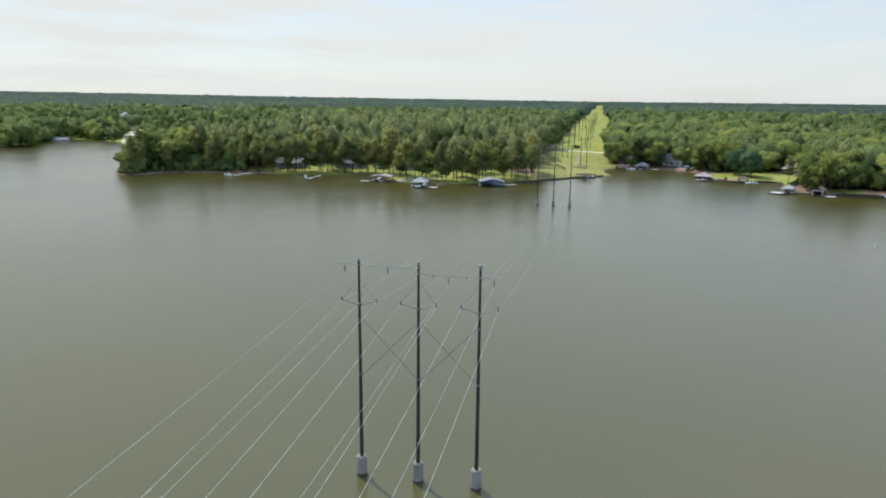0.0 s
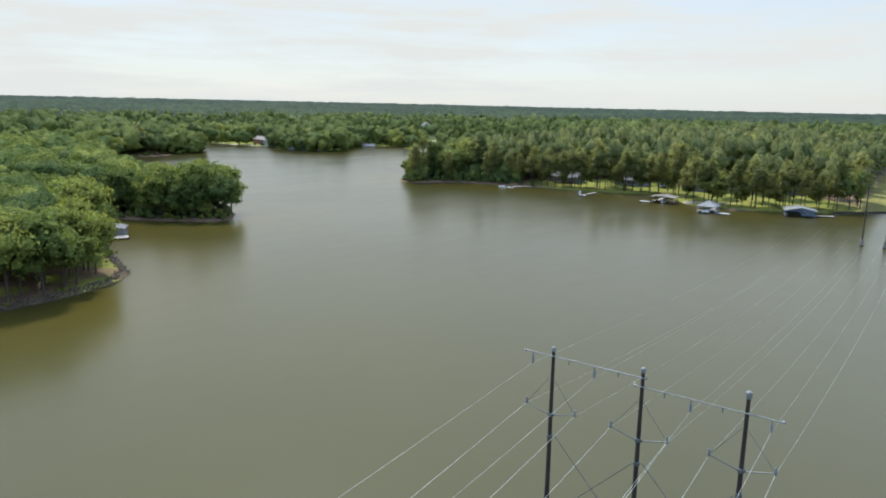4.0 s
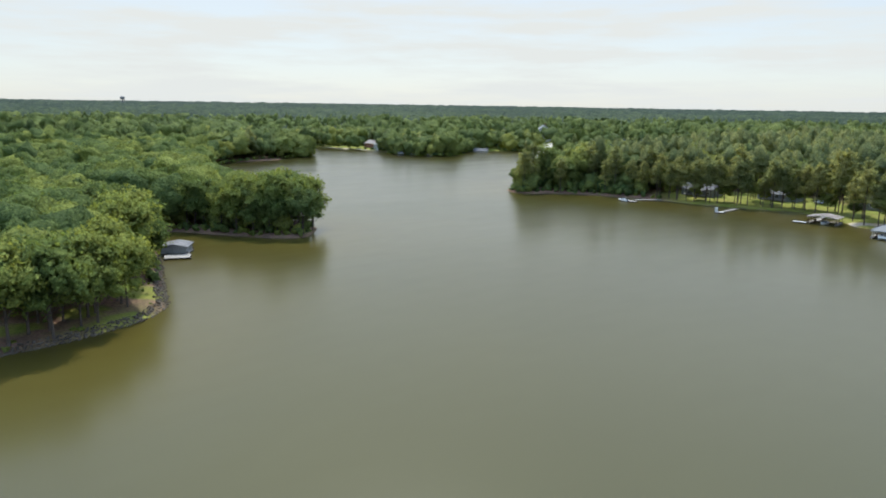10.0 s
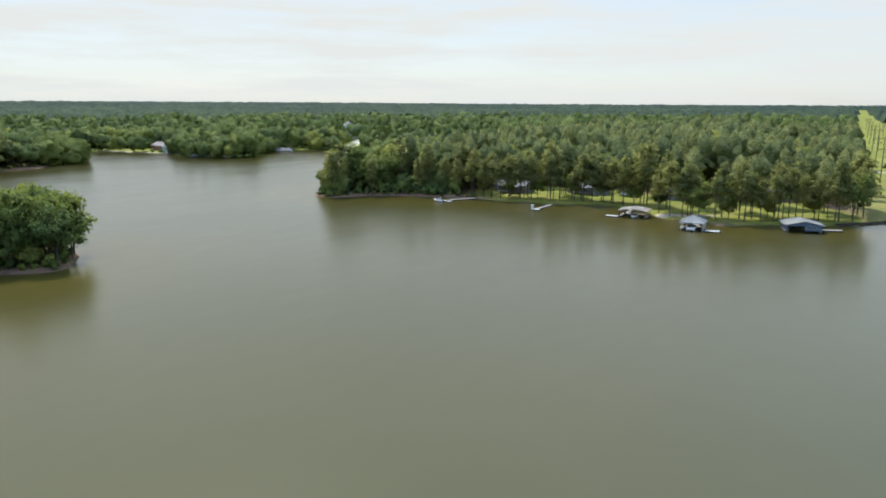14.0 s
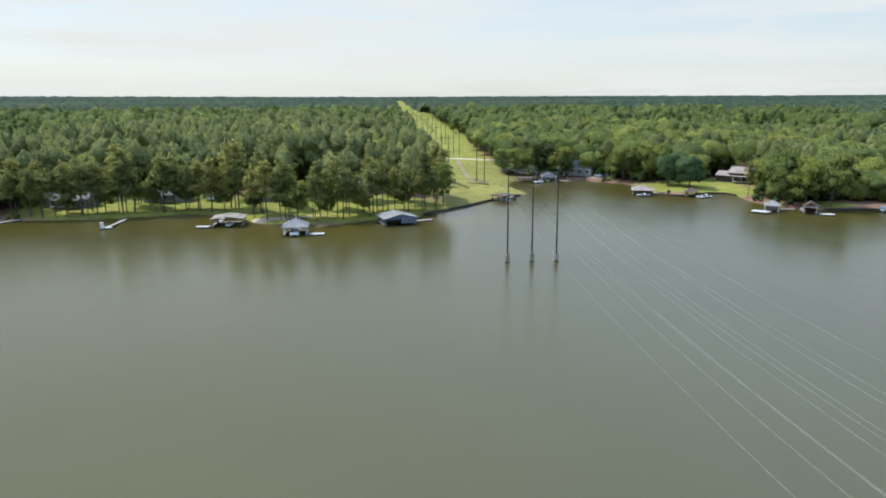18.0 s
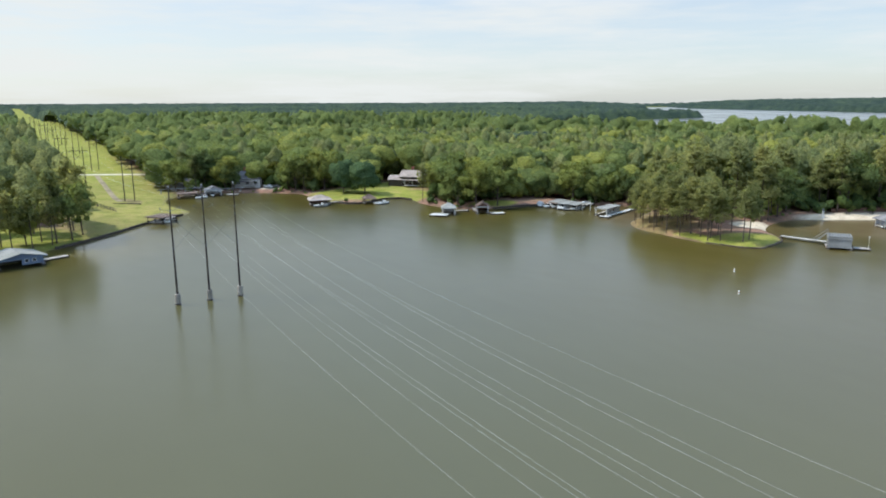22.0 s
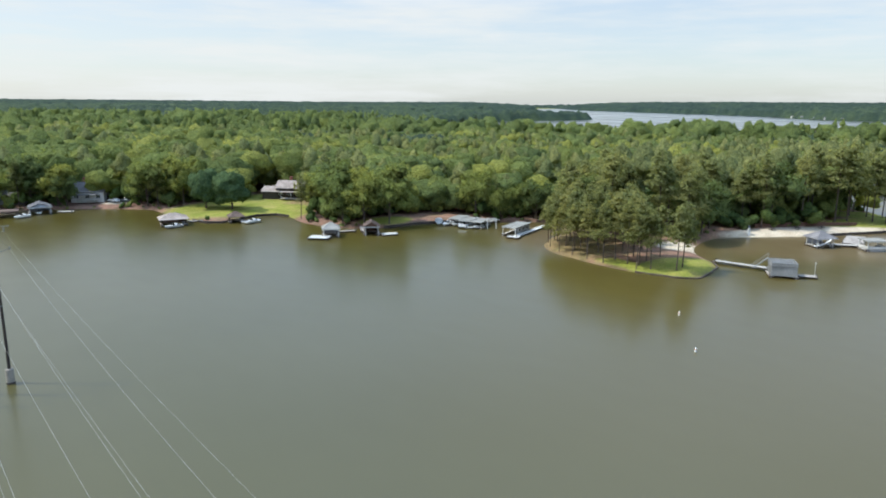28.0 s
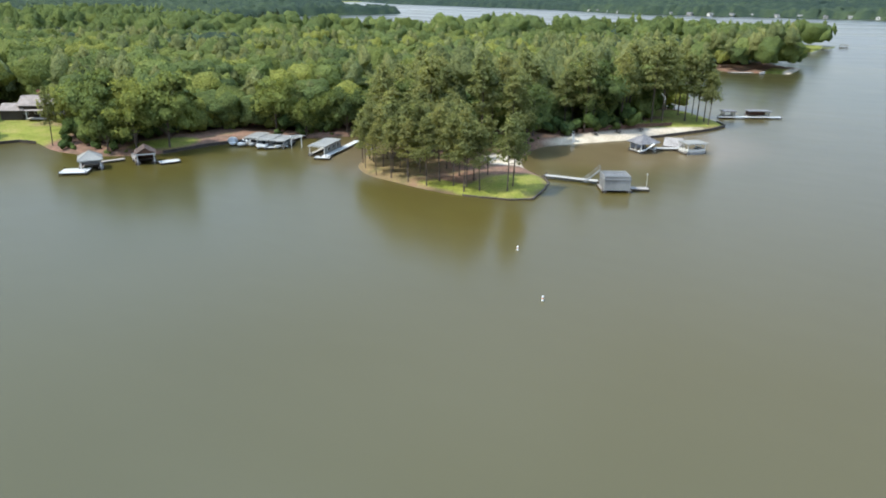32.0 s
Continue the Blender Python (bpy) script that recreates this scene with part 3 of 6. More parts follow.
ribbon("road", [(-60, 455), (-20, 447), (-8, 442), (20, 431), (44, 420), (90, 408)], 4.5, sand_road, "pale dirt road crossing the power line clearing", "road")
ribbon("footpath", [(4.5, 432), (3.8, 408), (3.4, 385), (3.2, 366), (3.0, 352), (3.6, 343)], 2.2, bare_earth, "worn bare path down the power line clearing", "path")
ribbon("road", [(-352, 430), (-366, 452), (-390, 488), (-425, 537), (-448, 576), (-462, 606), (-470, 660)], 13, sand_road, "pale sandy road climbing from the far shore", "road")

# ---- trees ----
PHI = (1 + 5 ** 0.5) / 2
ICO_V = np.array([(-1, PHI, 0), (1, PHI, 0), (-1, -PHI, 0), (1, -PHI, 0), (0, -1, PHI), (0, 1, PHI), (0, -1, -PHI), (0, 1, -PHI),
                  (PHI, 0, -1), (PHI, 0, 1), (-PHI, 0, -1), (-PHI, 0, 1)]) / math.hypot(1, PHI)
ICO_F = np.array([(0, 11, 5), (0, 5, 1), (0, 1, 7), (0, 7, 10), (0, 10, 11), (1, 5, 9), (5, 11, 4), (11, 10, 2), (10, 7, 6), (7, 1, 8),
                  (3, 9, 4), (3, 4, 2), (3, 2, 6), (3, 6, 8), (3, 8, 9), (4, 9, 5), (2, 4, 11), (6, 2, 10), (8, 6, 7), (9, 8, 1)])


def lobes_of(kind, rng, n):
    """Centres and half sizes of a crown's clumps, for a tree one metre high."""
    out = []
    for k in range(n):
        a, q = rng.uniform(0, 6.283), (k + rng.uniform(0.2, 0.8)) / n
        if kind in ("broad", "west_broad"):
            z = (0.38 if kind == "west_broad" else 0.31) + (0.53 if kind == "west_broad" else 0.59) * q
            reach = (0.25 if kind == "west_broad" else 0.31) * math.sqrt(max(0.05, 1 - ((z - 0.60) / 0.40) ** 2)) * rng.uniform(0.45, 1.12)
            r = rng.uniform(0.08, 0.165) * (1.1 - 0.3 * abs(z - 0.55))
            out.append((reach * math.cos(a), reach * math.sin(a), z, r, r * rng.uniform(0.75, 0.95)))
        elif kind == "round":
            z = 0.26 + 0.60 * q
            reach = 0.34 * math.sqrt(max(0.05, 1 - ((z - 0.55) / 0.42) ** 2)) * rng.uniform(0.7, 0.9)
            r = rng.uniform(0.13, 0.18)
            out.append((reach * math.cos(a), reach * math.sin(a), z, r, r * 0.9))
        else:
            z = 0.40 + 0.53 * q ** 0.85
            reach = (0.165 - 0.125 * ((z - 0.40) / 0.53) ** 1.6) * rng.uniform(0.4, 1.1)
            r = rng.uniform(0.06, 0.10) * (1.1 - 0.7 * (z - 0.40))
            out.append((reach * math.cos(a), reach * math.sin(a), z, r * 1.08, r * rng.uniform(0.36, 0.54)))
    if kind == "pine":
        out.append((0.0, 0.0, 0.95, 0.05, 0.06))
        out.append((0.0, 0.0, 0.72, 0.06, 0.20))
    else:
        out.append((0.02, -0.01, 0.58, 0.20, 0.26))
    return np.array(out)


def round_mesh(n):
    """Directions and triangles of a sphere, its faces halved n times."""
    v, f = [tuple(p) for p in ICO_V], [tuple(q) for q in ICO_F]
    for _ in range(n):
        seen, out = {}, []

        def half(i, j):
            key = (min(i, j), max(i, j))
            if key not in seen:
                p = np.array(v[i]) + np.array(v[j])
                v.append(tuple(p / np.linalg.norm(p)))
                seen[key] = len(v) - 1
            return seen[key]

        for i, j, k in f:
            p, q, r = half(i, j), half(j, k), half(k, i)
            out += [(i, p, r), (j, q, p), (k, r, q), (p, q, r)]
        f = out
    return np.array(v), np.array(f)


ROUND = {n: round_mesh(n) for n in (1, 2, 3)}


def crown_arrays(kind, seed, lobes, leaves, size, fine=2, rough=0.07, fray=(0.94, 1.10)):
    """Places and triangles of a crown one metre high: a billowing mass of clumps, frayed by loose leaf sprays."""
    rng = np.random.RandomState(seed)
    L = lobes_of(kind, rng, lobes)
    mid = np.array((0, 0, 0.66 if kind == "pine" else 0.52))
    D, F = ROUND[fine]
    a = rng.uniform(0, 6.283)
    D = D @ np.array([[math.cos(a), -math.sin(a), 0], [math.sin(a), math.cos(a), 0], [0, 0, 1]])

    def reach(d):
        """How far the clumps reach from the crown's middle in the directions d."""
        far = np.full(len(d), 0.05)
        for x, y, z, r, rz in L:
            e = np.array((1.0, 1.0, r / rz))
            o, w = (np.array((x, y, z)) - mid) * e, d * e
            A, B, C = (w * w).sum(1), w @ o, o @ o - (1.06 * r) ** 2
            q = B * B - A * C
            far = np.maximum(far, np.where(q > 0, (B + np.sqrt(np.maximum(q, 0))) / A, 0))
        return far

    far = reach(D)
    V = mid + D * (far * (1 + rng.uniform(-rough, rough, len(D))))[:, None]
    fn = np.cross(V[F[:, 1]] - V[F[:, 0]], V[F[:, 2]] - V[F[:, 0]])
    N = np.zeros_like(V)
    for k in range(3):
        np.add.at(N, F[:, k], fn)
    N /= np.linalg.norm(N, axis=1)[:, None] + 1e-9
    seen = D[F].mean(1)[:, 2] > (-0.6 if kind == "pine" else -0.8)       # the inside of the woods stays open below
    vs, ns, fs = [V], [N], [F[seen]]
    if leaves:
        fn, F = fn[seen], F[seen]
        area = np.linalg.norm(fn, axis=1)
        pick = rng.choice(len(F), leaves, p=area / area.sum())
        w = rng.dirichlet((1, 1, 1), leaves)
        c = (V[F[pick]] * w[:, :, None]).sum(1)
        n0 = (N[F[pick]] * w[:, :, None]).sum(1)
        c = mid + (c - mid) * rng.uniform(fray[0], fray[1], (leaves, 1))
        nrm = n0 + rng.normal(size=(leaves, 3)) * 0.5
        nrm /= np.linalg.norm(nrm, axis=1)[:, None]
        u = np.cross(nrm, rng.normal(size=(leaves, 3)))
        u /= np.linalg.norm(u, axis=1)[:, None]
        w2 = np.cross(nrm, u)
        s = size * rng.uniform(0.5, 1.3, (leaves, 1))
        vs.append(np.stack([c + u * s, c - 0.5 * u * s + 0.75 * w2 * s, c - 0.5 * u * s - 0.75 * w2 * s], 1).reshape(-1, 3))
        ns.append(np.repeat(n0 + (0.4 if kind == "pine" else 0.8) * nrm, 3, 0))
        fs.append(np.arange(leaves * 3).reshape(-1, 3) + len(V))
    V, N = np.concatenate(vs), np.concatenate(ns)
    out = V - mid
    N = 0.8 * N + 0.35 * out / np.linalg.norm(out, axis=1)[:, None] + (0, 0, 0.14)     # soft, rounded shading of the whole crown
    return V, np.concatenate(fs), L, N / np.linalg.norm(N, axis=1)[:, None]


def sprayed_crown(kind, seed, lobes, leaves, size, core=0.86):
    """A crown one metre high for a tree seen close: uneven clumps with loose leaf sprays over them."""
    rng = np.random.RandomState(seed)
    L = lobes_of(kind, rng, lobes)
    vs, fs, ns, k = [], [], [], 0
    mid = np.array((0, 0, 0.5 if kind != "pine" else 0.6))
    for x, y, z, r, rz in L:
        v = ICO_V * (1 + rng.uniform(-0.18, 0.18, (12, 1)))
        a = rng.uniform(0, 6.283)
        v = v @ np.array([[math.cos(a), -math.sin(a), 0], [math.sin(a), math.cos(a), 0], [0, 0, 1]])
        vs.append(v * (r * core, r * core, rz * core) + (x, y, z))
        ns.append(v)
        fs.append(ICO_F + k)
        k += 12
    if leaves:
        w = L[:, 3] ** 2
        pick = rng.choice(len(L), leaves, p=w / w.sum())
        d = rng.normal(size=(leaves, 3))
        d[:, 2] = d[:, 2] * 0.8 + 0.25
        d /= np.linalg.norm(d, axis=1)[:, None]
        c = L[pick, :3] + d * np.c_[L[pick, 3], L[pick, 3], L[pick, 4]] * rng.uniform(0.7, 1.32, (leaves, 1))
        nrm = d + rng.normal(size=(leaves, 3)) * 0.45
        if kind == "pine":          # needles lie in flat, level sprays
            nrm[:, 2] += 0.9
        nrm /= np.linalg.norm(nrm, axis=1)[:, None]
        u = np.cross(nrm, rng.normal(size=(leaves, 3)))
        u /= np.linalg.norm(u, axis=1)[:, None]
        w2 = np.cross(nrm, u)
        s = size * rng.uniform(0.55, 1.25, (leaves, 1))
        tri = np.stack([c + u * s, c - 0.5 * u * s + 0.75 * w2 * s, c - 0.5 * u * s - 0.75 * w2 * s], 1).reshape(-1, 3)
        vs.append(tri)
        ns.append(np.repeat(d, 3, 0))
        fs.append(np.arange(leaves * 3).reshape(-1, 3) + k)
    V, N = np.concatenate(vs), np.concatenate(ns)
    out = V - mid
    N = 0.55 * N + 0.6 * out / np.linalg.norm(out, axis=1)[:, None] + (0, 0, 0.6)     # soft, rounded shading of the whole crown
    return V, np.concatenate(fs), L, N / np.linalg.norm(N, axis=1)[:, None]


def trunk_build(kind, seed, h, L, girth):
    rng = random.Random(seed)
    b = Build()
    lean = Vector((rng.uniform(-0.02, 0.02) * h, rng.uniform(-0.02, 0.02) * h, 0))
    top = 0.93 if kind == "pine" else 0.72
    prev, pr = Vector((0, 0, -0.4)), girth * 1.35
    for q in (0.05, 0.3, 0.55, top):
        p = lean * math.sin(q * 3) + Vector((0, 0, q * h))
        r = girth * (1.05 - 0.85 * q / top * (0.75 if q < top else 1.0))
        b.tube(prev, p, pr, r, 7, False)
        prev, pr = p, r
    for x, y, z, r, rz in L[:: (2 if kind == "pine" else 1)]:
        z0 = max(0.12, z - (0.04 if kind == "pine" else 0.22))
        b.tube(lean * math.sin(z0 * 3) + Vector((0, 0, z0 * h)), (x * h, y * h, z * h), girth * 0.32 * (1.1 - z), girth * 0.08, 4, False)
    if kind == "pine":
        for k in range(5):          # dead stubs under the crown
            a, z = rng.uniform(0, 6.28), rng.uniform(0.25, 0.47) * h
            b.tube((0, 0, z), (math.cos(a) * 0.06 * h, math.sin(a) * 0.06 * h, z + 0.01 * h), 0.05, 0.02, 4, False)
    return b


TREES = {}


def tree_model(kind, seed):
    h = {"pine": 21.0, "broad": 16.0, "west_broad": 16.0, "round": 10.5}[kind]
    lobes, leaves, size = {"pine": (30, 1250, 0.0235), "broad": (24, 1600, 0.029), "west_broad": (26, 1600, 0.029), "round": (24, 1400, 0.020)}[kind]
    if kind != "round":
        v, f, L, nrm = sprayed_crown(kind, seed, lobes, leaves, size, 0.22 if kind == "pine" else 0.62)
    else:
        v, f, L, nrm = crown_arrays(kind, seed, lobes, leaves, size, 3, 0.10, (0.90, 1.15))
    name = "pine_tree" if kind == "pine" else "broadleaf_tree"
    crown = array_mesh("crown", v * h, f, [{"pine": pine_leaf, "broad": broad_leaf, "west_broad": shaded_broad_leaf, "round": shade_leaf}[kind]], normals=nrm)
    trunk = trunk_build(kind, seed, h, L, {"pine": 0.21, "broad": 0.24, "west_broad": 0.24, "round": 0.22}[kind]).mesh("trunk", bark)
    return name, h, crown, trunk


def plant(kind, variant, x, y, height, turn, label, group):
    key = (kind, variant)
    if key not in TREES:
        TREES[key] = tree_model(kind, 11 + 7 * variant + {"pine": 0, "broad": 100, "west_broad": 100, "round": 200}[kind])
    name, h, crown, trunk = TREES[key]
    t = thing(name, (x, y, land_at(x, y) - 0.1), turn, label, "tree", group)
    t.scale = (height / h * (0.92 + 0.16 * ((variant * 37 + int(turn)) % 10) / 10),) * 2 + (height / h,)
    for nm, me in (("trunk", trunk), ("crown", crown)):
        o = new(nm, me)
        o.parent = t


# where no tree stands: houses, lawns, roads
CLEAR = [(-132, 5, 9, 6, 20), (-560, 402, 45, 10, 8), (54, 357, 5, 5, 0), (63, 351, 6, 4, -30), (112, 322, 11, 12, 0), (-144, 286, 9, 6, 0), (-114, 295, 9, 6, 0), (59, 366, 6, 5, -30), (115, 325, 14, 10, -45), (105, 301, 9, 15, -35), (-163, 17, 9, 7, 45), (-76, 291, 9, 6, 0), (-46, 302, 8, 5, 0),
         (34, 374, 7, 6, -20), (-372, 462, 19, 48, 31), (-425, 545, 12, 78, 31), (-535, 412, 32, 12, 12), (-495, 626, 14, 14, 0), (-664, 948, 40, 22, 10), (133, 262, 14, 6, -20)]


def open_ground(x, y):
    lawn = spot(x, y, [(3, 2400, 23.5, 2210, 0), (90, 315, 23, 18, -15), (-141, 43, 5, 3, 30), (-148, 13, 12.5, 5, -35), (172, 199, 6, 4, 20), (132, 171, 16, 8, -8)])
    return (lawn > 0.55) | (spot(x, y, CLEAR) > 0.5) | (spot(x, y, SANDS[:5]) > 0.35)


rng = np.random.RandomState(5)


def scatter(x0, x1, y0, y1, gap):
    gx, gy = np.meshgrid(np.arange(x0, x1, gap), np.arange(y0, y1, gap))
    x = gx.ravel() + rng.uniform(-0.42, 0.42, gx.size) * gap
    y = gy.ravel() + rng.uniform(-0.42, 0.42, gx.size) * gap
    d = shore_distance(x, y)
    keep = (d > 0.9) & ~open_ground(x, y) & ~((x > 118) & (x < 154) & (y > 163) & (y < 218))
    return x[keep], y[keep], d[keep]


def pine_share(x, y):
    p = np.full(len(x), 0.55) + 0.30 * ripple(x, y, 60, 1.0)
    p = np.where((x > -190) & (x < -12) & (y > 240), 0.84 + 0.14 * ripple(x, y, 40, 2.0), p)
    p = np.where((x < -190) & (y > 200), 0.25, p)
    p = np.where((x < -100) & (y < 215), 0.0, p)
    p = np.where((x > 20) & (x < 100) & (y > 290), 0.06, p)
    p = np.where((x > 60) & (y > 235), np.where(x < 180, 0.18, 0.38) + 0.2 * ripple(x, y, 45, 0.5), p)
    return np.where((x > 115) & (x < 260) & (y < 235), 0.9, p)


tx, ty, td = scatter(-520, 520, -60, 560, 7.3)
az = np.degrees(np.arctan2(tx, ty - 40))
ok = (np.hypot(tx, ty - 60) < 520) & (az > -128) & (az < 95)
lawn_trees = (tx > -156) & (tx < -20) & (ty > 235) & (td < 36)
ok &= ~lawn_trees | (rng.uniform(size=len(tx)) < np.where(td < 10, 0.9, np.where(td > 24, 0.5, 0.22)))
tx, ty, td = tx[ok], ty[ok], td[ok]
bx, by, bd = scatter(-215, -118, -25, 118, 5.2)          # close growth along the west banks
ok = (bd < 9) & (bx < -118) & ((bd > 1.6) | (by > 46)) & ~((bx > -172) & (bx < -134) & (by > 42) & (by < 62) & (bd < 5.5))
tx, ty, td = np.concatenate([tx, bx[ok]]), np.concatenate([ty, by[ok]]), np.concatenate([td, bd[ok]])
is_pine = (rng.uniform(size=len(tx)) < pine_share(tx, ty)) | (tx > -156) & (tx < -20) & (ty > 235) & (td > 8) & (td < 40)
th = np.where(is_pine, rng.uniform(17.5, 23.5, len(tx)), rng.uniform(12.5, 19.5, len(tx)))
th *= np.where((tx < -100) & (ty < 215), 0.92, 1.0) * np.where((tx < -100) & (ty < 46) & (td < 9), 1.12, 1.0)
th *= np.where(td < 6, 0.88, 1.0) * np.where((tx > 150) & (ty > 225), 0.86, 1.0) * np.where((tx > -200) & (tx < -168) & (ty > 84) & (ty < 122) & is_pine, 0.8, 1.0) * np.where((tx < -215) & (tx > -345) & (ty > 252), 0.76, 1.0) * (1 + 0.13 * ripple(tx, ty, 16, 0.9)) * np.where((tx > 210) & (ty > 190), 0.86, 1.0) * np.where((tx > 20) & (ty > 250) & is_pine, 0.86, 1.0)
# low growth below the sandy road
across = np.abs((tx + 1) * 0.797 + (ty + 13) * 0.604)
th = np.where((across < 11) & (tx < -190) & (ty > 262) | (tx < -205) & (tx > -335) & (ty > 274) & (ty < 425), np.minimum(th, 7.5), th)
# the rank along the water that is passed nearest stands as single trees, the rest as woods
near = (((tx < -100) & (tx > -215) & (ty > -20) & (ty < 118) & (td < 15)) | ((tx > -226) & (tx < -12) & (ty > 236) & (ty < 292) & (td < 15))
        | ((tx > 18) & (tx < 160) & (ty > 235) & (td < 11)) | ((tx > 118) & (tx < 258) & (ty < 236) & (td < 19)))
for i in np.flatnonzero(near):
    kind = "pine" if is_pine[i] else "west_broad" if tx[i] < -100 and ty[i] < 215 else "broad"
    label = "tall pine with a bare trunk and olive-green crown" if is_pine[i] else "leafy green broadleaf tree on the lake shore"
    plant(kind, int(rng.randint(4 if is_pine[i] else 5)), tx[i], ty[i], th[i], float(rng.uniform(0, 360)), label, "trees along the shore")
for x, y, h, v in ((84, 321, 13.5, 0), (90.0, 313.6, 13.0, 1)):
    plant("round", v, x, y, h, 40 * v, "round-crowned shade tree on the mown lawn", "shade trees on the lawn")
k = 0
for gx in np.arange(123.5, 152, 4.6):
    for gy in np.arange(175, 216, 4.6):
        x, y = gx + rng.uniform(-1.3, 1.3), gy + rng.uniform(-1.3, 1.3)
        if shore_distance([x], [y])[0] > 0.8 and math.hypot(x - 153, y - 183) > 6.5 and x - 124 < 0.75 * (y - 168) + 6:
            h, turn = rng.uniform(12.0, 17.0), float(rng.uniform(0, 360))
            if y > 194 or k % 3:                    # more open towards the water
                plant("pine", k % 4, x, y, h, turn, "tall pine with a bare trunk on the wooded point", "pines on the point")
            k += 1
for x, y, h, v in ((130, 170.2, 14.5, 1), (133.6, 171, 15.5, 2), (127.4, 175, 13.5, 3), (127, 181, 15, 0)):
    plant("pine", v, x, y, h, 80 * v, "slim pine on the grassy point, bare lower trunk", "trees along the shore")

for k, (x, y) in enumerate(((126.6, 201), (126.2, 196.5), (125.6, 191.5), (125.2, 186.4), (129.6, 206.6), (133.4, 210.6), (138.6, 213), (125.6, 177.6))):
    plant("pine", k % 4, x, y, 11.5 + 1.1 * (k * 5 % 4), 70 * k, "tall pine with a bare trunk on the wooded point", "pines on the point")

for k, (x, y, h) in enumerate(((-70.5, 300, 18), (-65, 305, 17), (-74.5, 305, 19), (-60, 299, 16), (-67, 312, 18))):
    plant("pine", k % 4, x, y, h, 50 * k, "tall pine with a bare trunk behind the lakeside lawn", "trees along the shore")

# a close rank of pines between the north lawns and the water
rank = np.arange(240, 292, 0.7)
for j in range(64):
    x = -152 + 2.05 * j + rng.uniform(-0.9, 0.9)
    inland = np.flatnonzero(shore_distance(np.full(len(rank), x), rank) > (2.2 if j % 2 else 6.5))
    if len(inland) and abs(x + 82) > 3 and abs(x + 61) > 2.5 and j % 9 != 4:
        tall = j % 6
        plant("pine" if tall else "broad", j % 4, x, rank[inland[0]], rng.uniform(13, 20) if tall else rng.uniform(6, 13), float(rng.uniform(0, 360)),
              "slim pine with a bare lower trunk at the water's edge" if tall else "small dark broadleaf tree between the pines", "trees along the shore")


def woods(name, xs, ys, hs, kind, models, mat, label, sink=0.4, tones=(0.0, 1.0)):
    """Many trees as one mass."""
    V, F, T, N, k = [], [], [], [], 0
    g = land(xs, ys)
    which = rng.randint(len(models), size=len(xs))
    for m, (mv, mf, _, mn) in enumerate(models):
        s = np.flatnonzero(which == m)
        if not len(s):
            continue
        a = rng.uniform(0, 6.283, len(s))
        c, sn = np.cos(a), np.sin(a)
        wide = hs[s] * rng.uniform(0.95, 1.28, len(s)) * (1.08 if kind == "pine" else 1.0)
        v = np.empty((len(s), len(mv), 3))
        v[:, :, 0] = (c[:, None] * mv[:, 0] - sn[:, None] * mv[:, 1]) * wide[:, None] + xs[s][:, None]
        v[:, :, 1] = (sn[:, None] * mv[:, 0] + c[:, None] * mv[:, 1]) * wide[:, None] + ys[s][:, None]
        v[:, :, 2] = mv[:, 2] * hs[s][:, None] + g[s][:, None] - sink
        V.append(v.reshape(-1, 3))
        w = np.empty_like(v)
        w[:, :, 0] = c[:, None] * mn[:, 0] - sn[:, None] * mn[:, 1]
        w[:, :, 1] = sn[:, None] * mn[:, 0] + c[:, None] * mn[:, 1]
        w[:, :, 2] = mn[:, 2]
        N.append(w.reshape(-1, 3))
        F.append((mf[None] + (np.arange(len(s)) * len(mv))[:, None, None]).reshape(-1, 3) + k)
        T.append(np.repeat(rng.uniform(*tones, len(s)), len(mv)))
        k += len(s) * len(mv)
    me = array_mesh(name, np.concatenate(V), np.concatenate(F), [mat], {"tone": np.concatenate(T)}, normals=np.concatenate(N))
    tagged(new(name, me), label, "woods", kind="stuff")


rest = ~near
west = (tx < -100) & (ty < 215)
mid_pine = [crown_arrays("pine", 300 + s, 22, 240, 0.022, 2, 0.10, (0.88, 1.14)) for s in range(5)]
mid_broad = [crown_arrays("broad", 400 + s, 18, 320, 0.027, 2, 0.12, (0.94, 1.13)) for s in range(5)]
low_pine = [crown_arrays("pine", 500 + s, 8, 20, 0.045, 1, 0.1) for s in range(4)]
low_broad = [crown_arrays("broad", 600 + s, 9, 20, 0.045, 1, 0.1) for s in range(4)]
deep = ((td > 55) & ~((tx > 100) & (np.hypot(tx, ty - 60) < 370))) | (np.hypot(tx, ty - 60) > 400)
part_pine = [crown_arrays("pine", 320 + s, 16, 60, 0.034, 2, 0.10, (0.92, 1.14)) for s in range(5)]
fine_broad = [crown_arrays("west_broad", 440 + s, 22, 520, 0.024, 2, 0.09, (0.94, 1.12)) for s in range(4)]
part_broad = [crown_arrays("broad", 420 + s, 17, 90, 0.036, 2, 0.13, (0.94, 1.14)) for s in range(5)]
s = rest & is_pine & deep
woods("pine_woods", tx[s], ty[s], th[s], "pine", part_pine, pine_mass, "unbroken pine woods back from the shore")
close = rest & ~is_pine & west & (tx > -235) & (ty < 135) & (td < 60)
woods("oak_woods", tx[close], ty[close], th[close], "broad", fine_broad, shaded_broad_mass, "spreading broadleaf trees behind the west bank, green darkened for backlight")
rest &= ~close
s = rest & ~is_pine & deep & west
woods("oak_woods", tx[s], ty[s], th[s], "broad", part_broad, shaded_broad_mass, "broadleaf woods on the west shore, green darkened for backlight")
s = rest & ~is_pine & deep & ~west
